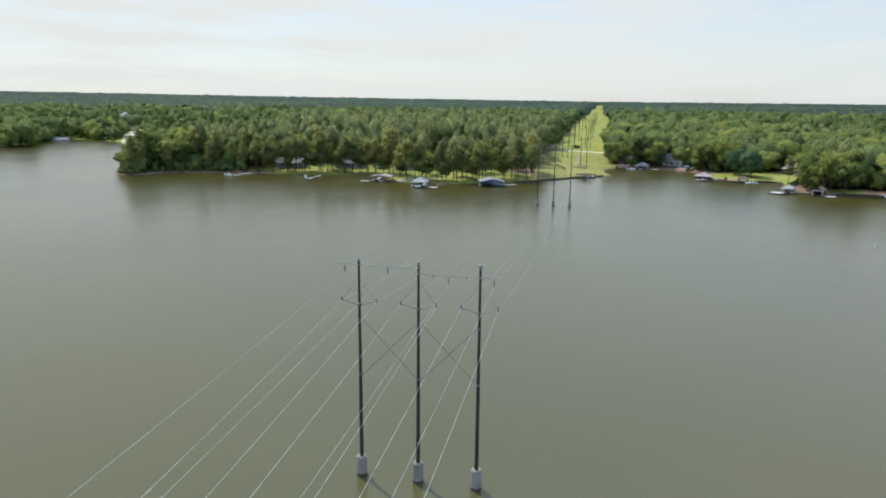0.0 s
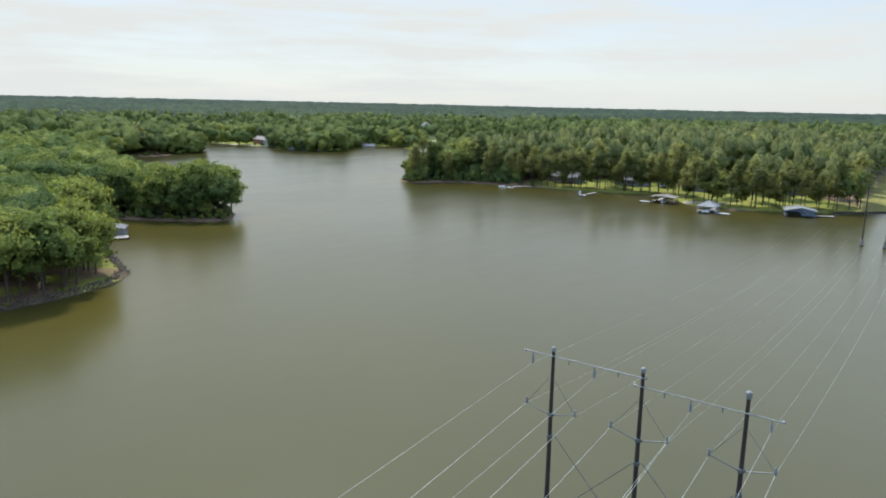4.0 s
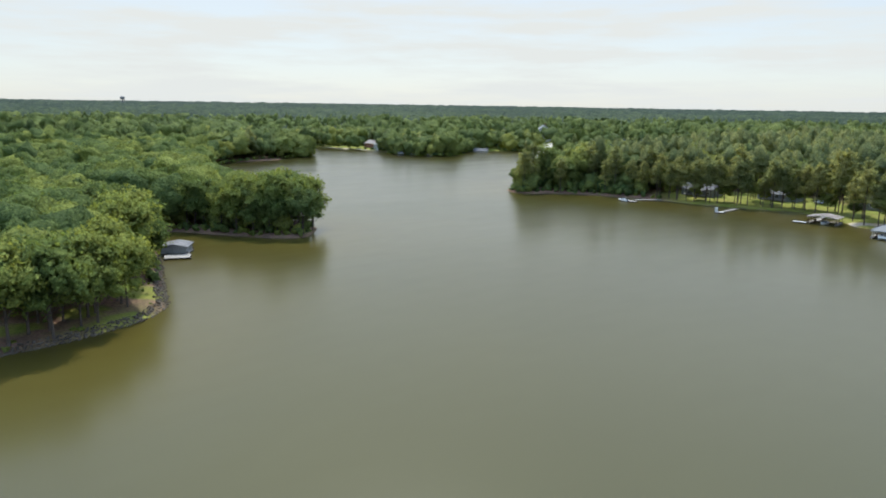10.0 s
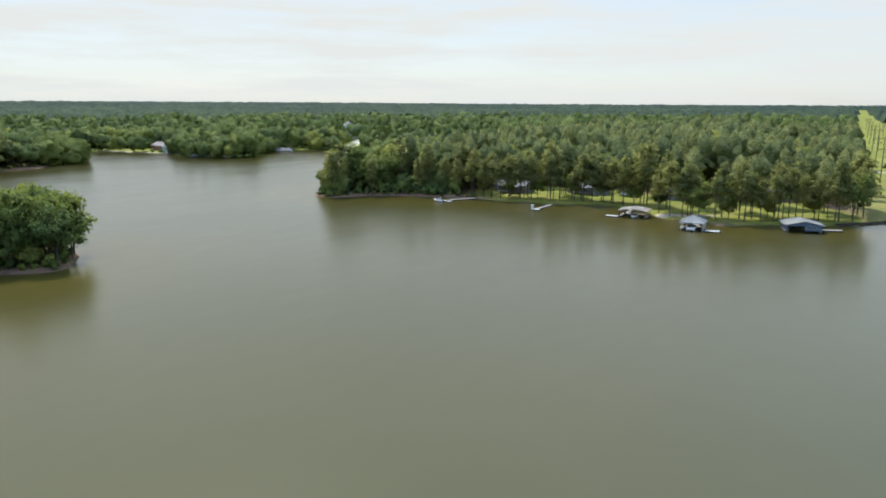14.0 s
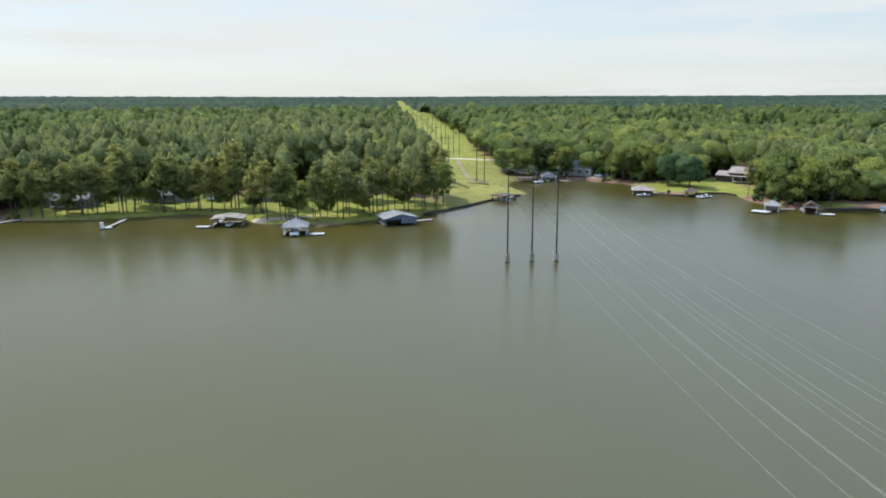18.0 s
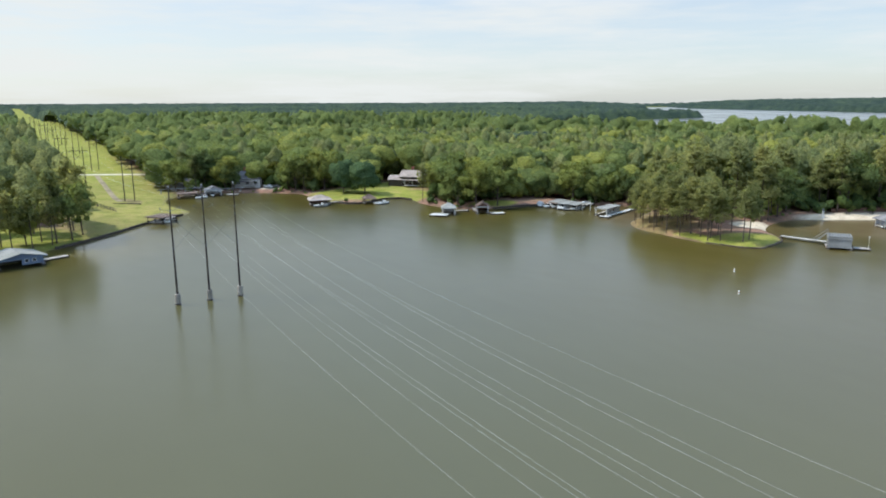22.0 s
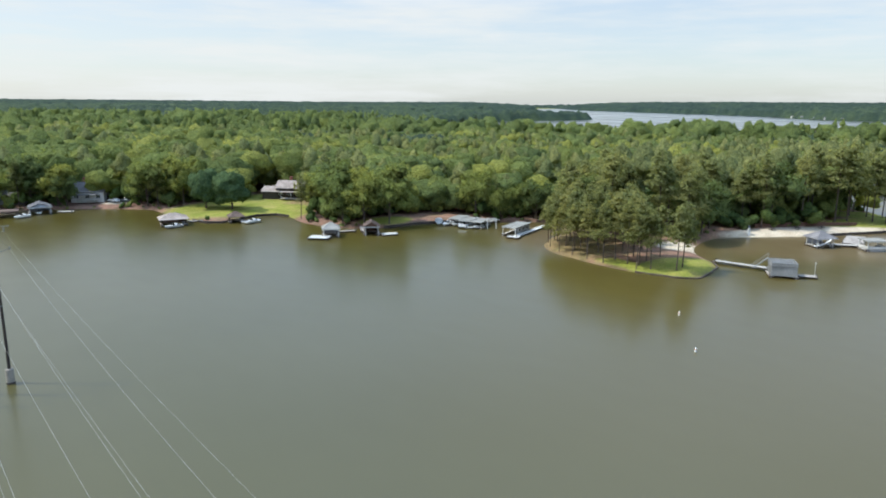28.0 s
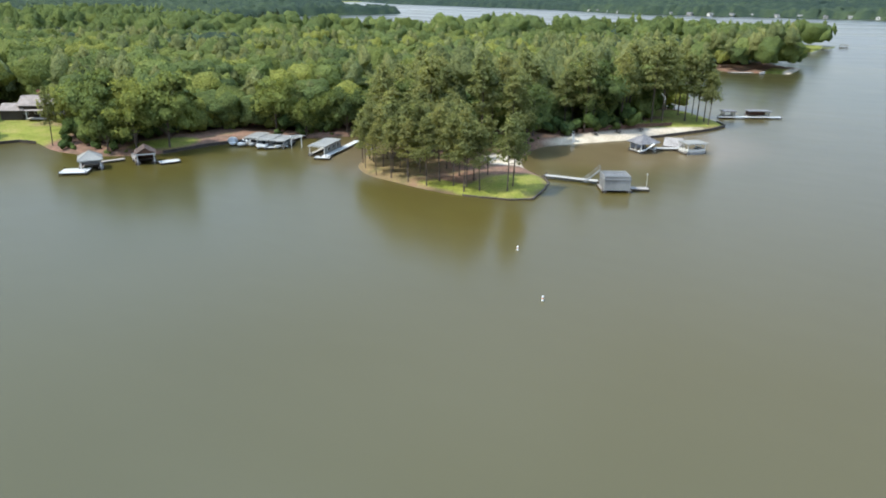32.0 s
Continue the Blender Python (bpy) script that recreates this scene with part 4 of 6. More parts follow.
woods("broadleaf_woods", tx[s], ty[s], th[s], "broad", part_broad, broad_mass, "unbroken broadleaf woods back from the shore")
rest &= ~deep
s = rest & ~is_pine & west
woods("oak_woods", tx[s], ty[s], th[s], "broad", mid_broad, shaded_broad_mass, "dense broadleaf trees behind the west bank, green darkened for backlight")
s = rest & is_pine
woods("pine_woods", tx[s], ty[s], th[s], "pine", mid_pine, pine_mass, "dense stand of pines behind the shore")
s = rest & ~is_pine & ~west
woods("broadleaf_woods", tx[s], ty[s], th[s], "broad", mid_broad, broad_mass, "dense green broadleaf woods behind the shore", 1.6)


def wood_trunks():
    s = rest & (td < 34)
    g = land(tx[s], ty[s])
    n = s.sum()
    a = np.arange(5) * 6.283 / 5
    r = np.where(is_pine[s], 0.21, 0.2)
    lo = np.stack([tx[s][:, None] + r[:, None] * np.cos(a), ty[s][:, None] + r[:, None] * np.sin(a), np.repeat((g - 0.3)[:, None], 5, 1)], -1)
    hi = np.stack([tx[s][:, None] + 0.5 * r[:, None] * np.cos(a), ty[s][:, None] + 0.5 * r[:, None] * np.sin(a), np.repeat((g + th[s] * 0.7)[:, None], 5, 1)], -1)
    v = np.concatenate([lo, hi], 1).reshape(-1, 3)
    q = np.array([(i, (i + 1) % 5, 5 + (i + 1) % 5, 5 + i) for i in range(5)])
    f = (q[None] + (np.arange(n) * 10)[:, None, None]).reshape(-1, 4)
    tagged(new("wood_trunks", array_mesh("wood_trunks", v, f, [bark])), "dark tree trunks at the edge of the woods", "woods", kind="stuff")


wood_trunks()

fx, fy, fd = scatter(-1150, 1150, -140, 1180, 15.0)
az, r = np.degrees(np.arctan2(fx, fy - 40)), np.hypot(fx, fy - 60)
ok = (r > 515) & (r < 1150) & (az > -90) & (az < 90)
fx, fy = fx[ok], fy[ok]
p = rng.uniform(size=len(fx)) < 0.5 + 0.4 * ripple(fx, fy, 90, 0.7)
fh = rng.uniform(13, 22, len(fx)) * (1 + 0.14 * ripple(fx, fy, 30, 0.9))
behind = np.hypot(fx, fy - 60) < 640
# darker, narrower tones: the flattening of distance haze put into the colour
for far, pines, leafy in ((~behind, low_pine, low_broad), (behind, part_pine, part_broad)):
    woods("pine_woods", fx[p & far], fy[p & far], fh[p & far] * 0.98, "pine", pines, broad_mass, "distant pines in the rolling woods", tones=(0.0, 0.45))
    woods("broadleaf_woods", fx[~p & far], fy[~p & far], fh[~p & far], "broad", leafy, broad_mass, "distant broadleaf woods beyond the lake", tones=(0.0, 0.55))


wx, wy, wd = scatter(-660, -380, 215, 600, 7.5)
ok = (wd < 75) & (np.hypot(wx, wy - 60) > 515)
wx, wy = wx[ok], wy[ok]
p = rng.uniform(size=len(wx)) < 0.3
wh = rng.uniform(12, 20, len(wx))
woods("pine_woods", wx[p], wy[p], wh[p], "pine", part_pine, pine_mass, "pines along the far shore of the lake", 4.0)
woods("broadleaf_woods", wx[~p], wy[~p], wh[~p], "broad", part_broad, broad_mass, "green broadleaf trees along the far shore", 3.0)


def far_canopy():
    """The tops of the woods out to the horizon: an uneven sheet of crowns."""
    az = np.radians(np.arange(-92, 92.1, 0.27))
    rr = [430.0]
    while rr[-1] < 4900:
        rr.append(rr[-1] * 1.0125 + 1.0)
    rr = np.array(rr)
    A, R = np.meshgrid(az, rr)
    A = A + rng.uniform(-0.0016, 0.0016, A.shape)
    R = R * (1 + rng.uniform(-0.004, 0.004, R.shape))
    x, y = (R * np.sin(A)).ravel(), (60 + R * np.cos(A)).ravel()
    d = shore_distance(x, y)
    keep = (d > np.where((x > 1600) & (y < 1500), 14, np.where(R.ravel() > 900, -10, 22))) & ~open_ground(x, y)
    under = smooth(1250, 900, R.ravel())        # lower where single trees stand through it
    h = (rng.uniform(10.5, 20.5, len(x)) + 2.5 * ripple(x, y, 70)) * (1 - 0.45 * under) * np.where(R.ravel() > 900, smooth(-18, 10, d), smooth(18, 40, d))
    v = np.stack([x, y, land(x, y, d) + np.where(keep, h, -0.6)], -1)
    i = np.arange(len(x)).reshape(R.shape)
    f = np.stack([i[:-1, :-1], i[:-1, 1:], i[1:, 1:], i[1:, :-1]], -1).reshape(-1, 4)
    f = f[np.where(R.ravel()[f[:, 0]] < 1400, keep[f].all(1), keep[f].any(1))]
    # tone drops with distance, painting haze into the far crowns
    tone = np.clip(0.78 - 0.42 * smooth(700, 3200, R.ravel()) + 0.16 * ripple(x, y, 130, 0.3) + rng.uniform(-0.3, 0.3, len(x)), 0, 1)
    f = np.concatenate([f[:, [0, 1, 2]], f[:, [0, 2, 3]]])
    me = array_mesh("far_woods", v, f, [far_haze_mass], {"tone": tone})
    tagged(new("far_woods", me), "haze-tinted dark green forest reaching to the horizon", "woods", kind="stuff")


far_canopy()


def inner_canopy():
    """The closed leaf layer inside the nearer woods, through which the single crowns stand."""
    step = 3.6
    xs, ys = np.arange(-480, 480, step), np.arange(-60, 540, step)
    X, Y = np.meshgrid(xs, ys)
    X, Y = X + rng.uniform(-1.2, 1.2, X.shape), Y + rng.uniform(-1.2, 1.2, X.shape)
    x, y = X.ravel(), Y.ravel()
    d = shore_distance(x, y)
    edge = np.where((x > -158) & (x < -18) & (y > 235), 44, np.where((x > 115) & (x < 262) & (y < 240), 11, 13))
    away = np.maximum(spot(x, y, CLEAR), spot(x, y, [(3, 2400, 25, 2215, 0), (90, 317, 26, 22, -15), (136, 190, 24, 30, 0), (172, 199, 10, 8, 20)]))
    keep = (d > edge) & (away < 0.25) & ~((x > 112) & (x < 160) & (y > 160) & (y < 224)) & (np.hypot(x, y - 60) < 455)
    h = np.where(x > 20, 0.74, 1.0) * np.where((np.abs((x + 1) * 0.797 + (y + 13) * 0.604) < 15) & (x < -190) | (x < -200) & (x > -340) & (y > 270) & (y < 430), 0.45, 1.0) * np.where((x > 150) & (y > 190), 0.72, 1.0) * np.where((x < -100) & (y < 215), 0.72, 1.0) * np.where(pine_share(x, y) > 0.3, rng.uniform(12.0, 15.5, len(x)), rng.uniform(9.0, 12.0, len(x))) * (1 + 0.13 * ripple(x, y, 16, 0.9))
    v = np.stack([x, y, land(x, y, d) + np.where(keep, h, -0.6)], -1)
    i = np.arange(len(x)).reshape(X.shape)
    f = np.stack([i[:-1, :-1], i[:-1, 1:], i[1:, 1:], i[1:, :-1]], -1).reshape(-1, 4)
    f = f[keep[f].all(1)]
    f = np.concatenate([f[:, [0, 1, 2]], f[:, [0, 2, 3]]])
    used = np.unique(f)
    back = np.zeros(len(x), int)
    back[used] = np.arange(len(used))
    tone = np.clip(0.5 + 0.25 * ripple(x, y, 40, 0.3) + rng.uniform(-0.35, 0.35, len(x)), 0, 1)
    me = array_mesh("inner_woods", v[used], back[f], [canopy_mass], {"tone": tone[used]})
    tagged(new("inner_woods", me), "closed green leaf layer inside the woods", "woods", kind="stuff")


inner_canopy()


def shrubs():
    """Low growth along the wooded banks."""
    x, y, d = scatter(-230, 262, -20, 372, 3.4)
    k = (d < np.where((x > 160) & (y < 232), 30, np.where(x > 20, 22, 13))) & (spot(x, y, LAWNS) < 0.2) & (rng.uniform(size=len(x)) < np.where((x > 20) | (x < -148), 0.75, 0.5)) & (spot(x, y, CLEAR) < 0.3) & ~((x < -112) & (y < 47)) & ~((x > 112) & (x < 165) & (y < 220))
    x, y, d = x[k], y[k], d[k]
    models = [crown_arrays("round", 700 + s, 7, 40, 0.08, 1, 0.12) for s in range(4)]
    tall = np.where((x > 20) & (d > 6), 2.2, 1.0) * np.where((x > 232) & (d > 5), 1.5, 1.0) * np.where((x < -148) & (y > 235) & (d > 3), 2.1, 1.0) * np.where((x > 150) & (y < 232) & (d < 8), 0.6, 1.0)
    woods("shrubs", x, y, rng.uniform(1.2, 3.4, len(x)) * tall, "round", models, shrub_leaf, "tangled green undergrowth along the bank", 0.7)


shrubs()


def young_trees():
    """Young broadleaf trees that fill the wooded edges below the tall crowns."""
    x, y, d = scatter(-230, 300, 40, 380, 4.4)
    k = (d > 5) & (d < 34) & ~((x > 38) & (x < 76) & (y > 328)) & (spot(x, y, LAWNS) < 0.15) & (spot(x, y, CLEAR) < 0.3) & ((x > 20) | (x < -160)) & ~((x > 112) & (x < 160) & (y < 222)) & (rng.uniform(size=len(x)) < np.where((x > 160) & (y < 232), 0.45, 0.8))
    models = [crown_arrays("round", 740 + s, 12, 130, 0.040, 2, 0.10) for s in range(4)]
    low = np.where((x > 150) & (y < 232) & (d < 14), 0.5, 1.0)
    woods("young_woods", x[k], y[k], (rng.uniform(5.0, 10.5, len(x)) * low)[k], "round", models, broad_mass, "young leafy trees filling the edge of the woods", 1.2)


young_trees()


def bank_growth():
    """Bushes hanging over the water below the wooded banks."""
    x, y, d = scatter(-640, 160, -20, 505, 2.6)
    k = (d < 3.6) & ((spot(x, y, LAWNS) < 0.2) | (y > 235) & (x < -20)) & (spot(x, y, SANDS) < 0.2) & ((x < -152) | (x < -115) & (y < 118) & (y > 47) | (x > 22) & (y > 225) | (y > 235) & (x < -20) & (rng.uniform(size=len(x)) < 0.3) | (x < -112) & (y < 47) & (y > 8) & (d > 1.0) & (rng.uniform(size=len(x)) < 0.45))
    models = [crown_arrays("round", 720 + s, 7, 50, 0.08, 1, 0.12) for s in range(4)]
    woods("shrubs", x[k], y[k], rng.uniform(1.6, 4.2, k.sum()) * np.where((x[k] > 0) | (x[k] > -152) & (y[k] > 235) | (y[k] < 47), 0.42, 1.0), "round", models, shaded_broad_mass, "dense green bushes hanging over the bank", 1.0)


bank_growth()

# ---- power line ----
SPACING, FAR_Y = 5.8, 192.7


def power_structure(y, x0=0.0, turn=0.0):
    s = thing("transmission_structure", (x0, y, 0), turn, "three-pole transmission structure on concrete caissons in the lake", "power pole", "power line structures")
    for k in (-1, 0, 1):
        x = k * SPACING
        c = part("caisson", Build().lathe((x, 0, 0), [(0.53, -2.2), (0.53, 1.98), (0.48, 2.06), (0.36, 2.09)], 20), concrete, s, "stained round concrete footing")
        part("stain_band", Build().lathe((x, 0, 0), [(0.533, -0.3), (0.536, 0.0), (0.534, 0.28)], 20), dark_wood, c)
        b = Build()
        for j in range(8):
            a = j * 0.785
            b.tube((x + 0.42 * math.cos(a), 0.42 * math.sin(a), 2.05), (x + 0.42 * math.cos(a), 0.42 * math.sin(a), 2.2), 0.03, n=5)
        part("anchor_bolts", b, dull_steel, c)
        b = Build().lathe((x, 0, 2.05), [(0.205, 0), (0.175, 6.95), (0.138, 13.95), (0.105, 20.05), (0.02, 20.06)], 12)
        pole = part("pole", b, pole_wood, s, "tall dark tapered pole")
        if k == 1:
            part("cap", Build().lathe((x, 0, 21.9), [(0.15, 0), (0.18, 0.08), (0.175, 0.36), (0.10, 0.42)], 12), galvanised, pole, "wide galvanised pole cap")
        else:
            part("cap", Build().lathe((x, 0, 21.95), [(0.12, 0), (0.15, 0.05), (0.145, 0.25), (0.08, 0.32)], 12), galvanised, pole)
        for z in (17.6, 10.6, 16.1):
            part("clamp", Build().lathe((x, 0, z), [(0.17, 0), (0.2, 0.05), (0.2, 0.2), (0.17, 0.25)], 12), dull_steel, pole)
        for e in (-1, 1):
            tip = (x + e * 1.72, -0.1, 18.15)
            arm = part("arm", Build().tube((x + e * 0.2, -0.1, 17.75), tip, 0.042, 0.032, 8), dull_steel, s, "dull steel davit arm")
            part("insulator", Build().lathe(tip, [(0.05, -0.1), (0.10, 0.0), (0.06, 0.08), (0.11, 0.14), (0.06, 0.2), (0.09, 0.28), (0.03, 0.36)], 8), porcelain, arm)
            part("guy_rod", Build().tube(tip, (x + e * 0.15, -0.1, 20.2), 0.016, n=5), dull_steel, arm)
    for k, (xa, xb, z) in enumerate(((-7.75, 0.35, 21.72), (-0.45, 7.75, 21.15))):
        beam = part("crossbeam", Build().tube((xa, -0.2, z), (xb, -0.28, z), 0.036, n=8), galvanised, s, "light galvanised top crossbeam")
        for x in np.linspace(xa + 0.1, xb - 0.1, 2):
            part("end_cap", Build().tube((x - 0.06, -0.2, z), (x + 0.06, -0.28, z), 0.075, n=8), galvanised, beam)
        for x in ((-7.1, -2.9) if k == 0 else (2.9, 7.1)):
            part("insulator", Build().lathe((x, -0.28, z - 0.72), [(0.04, 0), (0.11, 0.08), (0.05, 0.16), (0.11, 0.24), (0.05, 0.32), (0.11, 0.4), (0.04, 0.5), (0.04, 0.66)], 8), porcelain, beam)
        for x in ((-4.6, -1.4) if k == 0 else (1.4, 4.6)):
            part("hanger", Build().tube((x, -0.2, z), (x, -0.28, z - 0.3), 0.035, n=5), dull_steel, beam)
    for xa, xb in ((-SPACING, 0), (0, SPACING)):
        for za, zb in ((16.2, 10.7), (10.7, 16.2)):
            part("brace", Build().tube((xa + 0.25, 0.22 if za > zb else -0.22, za), (xb - 0.25, 0.22 if za > zb else -0.22, zb), 0.028, n=6), dull_steel, s, "crossed steel brace")
    return s


power_structure(0.0)
power_structure(FAR_Y, 0.3, -1.1)
power_structure(-192.7)

WIRE_AT = [(-7.1, -0.28, 21.0), (-2.9, -0.28, 21.0), (2.9, -0.28, 20.4), (7.1, -0.28, 20.4)] + [(k * SPACING + e * 1.72, -0.1, 18.1) for k in (-1, 0, 1) for e in (-1, 1)]


def wire(p0, p1, sag, r=0.026):
    p0, p1 = Vector(p0), Vector(p1)
    mid = (p0 + p1) / 2
    b = Build()
    n = 26
    pts = [p0.lerp(p1, i / n) - Vector((0, 0, 4 * sag * (i / n) * (1 - i / n))) for i in range(n + 1)]
    side = (p1 - p0).cross(Vector((0, 0, 1))).normalized()
    ring = lambda p: [p + r * (math.cos(a) * side + Vector((0, 0, math.sin(a)))) - mid for a in (0.0, 1.571, 3.142, 4.712)]
    vs = [q for p in pts for q in ring(p)]
    b.poly(vs, [(4 * i + j, 4 * i + (j + 1) % 4, 4 * i + 4 + (j + 1) % 4, 4 * i + 4 + j) for i in range(n) for j in range(4)])
    o = new("power_line_cable", b.mesh("cable", aluminium, True))
    o.location = mid
    tagged(o, "pale aluminium conductor sagging between power structures", "cable", "power line cables")


for x, y, z in WIRE_AT:
    top = z > 19
    wire((x, y, z), (x + 0.3, FAR_Y + y, z), 3.5 if top else 4.8, 0.006 if top else 0.008)
    wire((x, y, z), (x, -192.7 + y, z), 3.5 if top else 4.8, 0.010 if top else 0.014)


def h_frame(x, y, h, w=3.4):
    g = land_at(x, y)
    s = thing("h_frame_pole", (x, y, g), 0, "two-pole wooden power line frame in the mown clearing", "power pole", "poles in the clearing")
    for e in (-1, 1):
        part("pole", Build().tube((e * w / 2, 0, -1), (e * w / 2, 0, h), 0.21, 0.14, 8), pole_wood, s)
        part("insulator", Build().lathe((e * w * 0.95, -0.15, h - 2.6), [(0.05, 0), (0.1, 0.2), (0.05, 0.4), (0.1, 0.6), (0.05, 0.8)], 6), porcelain, s)
    part("crossarm", Build().box((0, -0.16, h - 1.7), (w * 2.1, 0.14, 0.24)), dark_wood, s)
    part("brace", Build().tube((-w / 2, 0.1, h - 2.5), (w / 2, 0.1, h - 5.5), 0.06, n=5).tube((w / 2, -0.1, h - 2.5), (-w / 2, -0.1, h - 5.5), 0.06, n=5), dark_wood, s)
    return (x, y, g + h)


left = [h_frame(-5.5, 388, 17), h_frame(-5.5, 490, 17), h_frame(-5.5, 600, 17), h_frame(-5.5, 720, 17), h_frame(-5.5, 850, 17), h_frame(-5.5, 1000, 17)]
right = [h_frame(7.0, 344, 17), h_frame(7.0, 463, 17), h_frame(7.0, 575, 17), h_frame(7.0, 690, 17), h_frame(7.0, 820, 17), h_frame(7.0, 970, 17)]
for run, xs in ((left, (-7.1, -2.9)), (right, (2.9, 7.1))):
    prev = [(x + 0.3, FAR_Y - 0.28, 20.4 if x > 0 else 21.0) for x in xs]
    for x, y, z in run[:4]:
        now = [(x - 3.2, y - 0.15, z - 2.0), (x + 3.2, y - 0.15, z - 2.0)]
        for a, c in zip(prev, now):
            wire(a, c, 2.6, 0.012)
        prev = now

# ---- boats ----


def hull(length, beam, depth):
    """A boat's hull: a pointed bow towards +y, flared sides and a raked stem."""
    b = Build()
    st = [(-0.5, 0.88, 0.0), (-0.2, 1.0, 0.0), (0.1, 0.98, 0.03), (0.32, 0.72, 0.12), (0.45, 0.34, 0.3), (0.5, 0.04, 0.5)]
    vs = []
    for q, w, rise in st:
        for sx, z in ((-1, 1), (-0.82, 0.35), (0, 0), (0.82, 0.35), (1, 1)):
            k = w * (1 if abs(sx) == 1 else 0.92)
            vs.append((sx * k * beam / 2, q * length, z * depth + rise * depth * (1 - z) + 0.12 * rise))
    n = len(st)
    fs = [(5 * i + j, 5 * i + j + 1, 5 * i + 6 + j, 5 * i + 5 + j) for i in range(n - 1) for j in range(4)]
    fs += [(0, 1, 2, 3, 4)] + [(5 * i + 4, 5 * i, 5 * i + 5, 5 * i + 9) for i in range(n - 1)]
    return b.poly(vs, fs)


def runabout(x, y, z, rz, colour=None, label="white runabout with a dark seat well and low windscreen"):
    t = thing("motor_boat", (x, y, z), rz, label, "boat", "boats at the docks")
    h = part("hull", hull(5.6, 2.2, 0.85), colour or boat_white, t)
    part("cockpit", Build().box((0, -0.9, 0.86), (1.5, 2.4, 0.08), chamfer=0.02), boat_dark, h, "dark cockpit floor")
    for e in (-0.45, 0.45):
        part("seat", Build().box((e, -0.6, 1.0), (0.5, 0.55, 0.25), chamfer=0.06).box((e, -0.85, 1.22), (0.5, 0.12, 0.45), chamfer=0.04), boat_white, t)
    part("windscreen", Build().poly([(-0.85, 0.2, 0.88), (0.85, 0.2, 0.88), (0.7, 0.0, 1.32), (-0.7, 0.0, 1.32), (-0.85, 0.17, 0.88), (0.85, 0.17, 0.88), (0.7, -0.03, 1.32), (-0.7, -0.03, 1.32)],
                                    [(0, 1, 2, 3), (7, 6, 5, 4), (3, 2, 6, 7), (0, 3, 7, 4), (1, 5, 6, 2)]), glass, t)
    part("outboard_motor", Build().box((0, -3.0, 0.9), (0.42, 0.5, 0.55), chamfer=0.12).box((0, -3.0, 0.3), (0.16, 0.3, 0.8)), boat_dark, t)
    return t


def pontoon(x, y, z, rz, top=None):
    t = thing("pontoon_boat", (x, y, z), rz, "white pontoon boat with railings, moored at a dock", "boat", "boats at the docks")
    for e in (-0.95, 0.95):
        part("pontoon", Build().tube((e, -3.2, 0.2), (e, 2.8, 0.2), 0.32, n=10).tube((e, 2.8, 0.2), (e, 3.4, 0.32), 0.32, 0.06, 10), galvanised, t)
    part("deck", Build().box((0, 0, 0.56), (2.5, 6.4, 0.12), chamfer=0.03), canvas_tan, t)
    for c, s in (((0, 3.15, 0.95), (2.4, 0.06, 0.66)), ((-1.2, 0, 0.95), (0.06, 6.2, 0.66)), ((1.2, 0, 0.95), (0.06, 6.2, 0.66)), ((0, -3.05, 0.95), (2.4, 0.06, 0.66))):
        part("rail_panel", Build().box(c, s), boat_white, t)
    for c, s in (((-0.8, 1.8, 0.85), (0.6, 2.0, 0.5)), ((0.8, 1.8, 0.85), (0.6, 2.0, 0.5)), ((0, -2.5, 0.85), (2.0, 0.7, 0.5))):
        part("seat", Build().box(c, s, chamfer=0.08), boat_white, t)
    part("console", Build().box((0.7, -0.4, 1.0), (0.6, 0.5, 0.8), chamfer=0.06), boat_dark, t)
    if top:
        cover = part("canopy", Build().box((0, -1.0, 2.55), (2.4, 3.2, 0.10), chamfer=0.04), top, t, "stretched canvas canopy")
        for e in (-1.1, 1.1):
            for q in (-2.4, 0.4):
                part("canopy_pole", Build().tube((e, q, 0.6), (e, q, 2.5), 0.03, n=5), galvanised, cover)
    return t


def watercraft(x, y, z, rz):
    t = thing("jet_ski", (x, y, z), rz, "small white jet ski on a floating ramp", "jet ski", "boats at the docks")
    part("hull", hull(3.0, 1.15, 0.6), boat_white, t)
    part("seat", Build().box((0, -0.5, 0.78), (0.45, 1.3, 0.35), chamfer=0.12), boat_dark, t)
    part("handlebar", Build().tube((-0.4, 0.35, 1.05), (0.4, 0.35, 1.05), 0.035, n=6).tube((0, 0.55, 0.6), (0, 0.35, 1.05), 0.06, n=6), boat_dark, t)


# ---- docks and boathouses ----


def planked(parent, cx, cy, w, d, z, mat, rz=0, name="deck", along="x"):
    """A deck of boards on a frame, with pilings under its corners."""
    fr = part(name, Build().box((cx, cy, z - 0.17), (w, d, 0.16), rz), dark_wood, parent)
    n = max(3, min(16, int((w if along == "x" else d) / 0.45)))
    a = radians(rz)
    for k in range(n):
        q = (k + 0.5) / n - 0.5
        px, py = (q * w, 0) if along == "x" else (0, q * d)
        s = (w / n - 0.03, d + 0.06, 0.08) if along == "x" else (w + 0.06, d / n - 0.03, 0.08)
        part("plank", Build().box((cx + px * math.cos(a) - py * math.sin(a), cy + px * math.sin(a) + py * math.cos(a), z - 0.04), s, rz), mat, fr)
    for i in (-1, 1):
        for j in (-1, 1):
            px, py = i * (w / 2 - 0.12), j * (d / 2 - 0.12)
            qx, qy = cx + px * math.cos(a) - py * math.sin(a), cy + px * math.sin(a) + py * math.cos(a)
            part("piling", Build().tube((qx, qy, -2.2), (qx, qy, z + 0.35), 0.11, n=7), dark_wood, parent)
    return fr


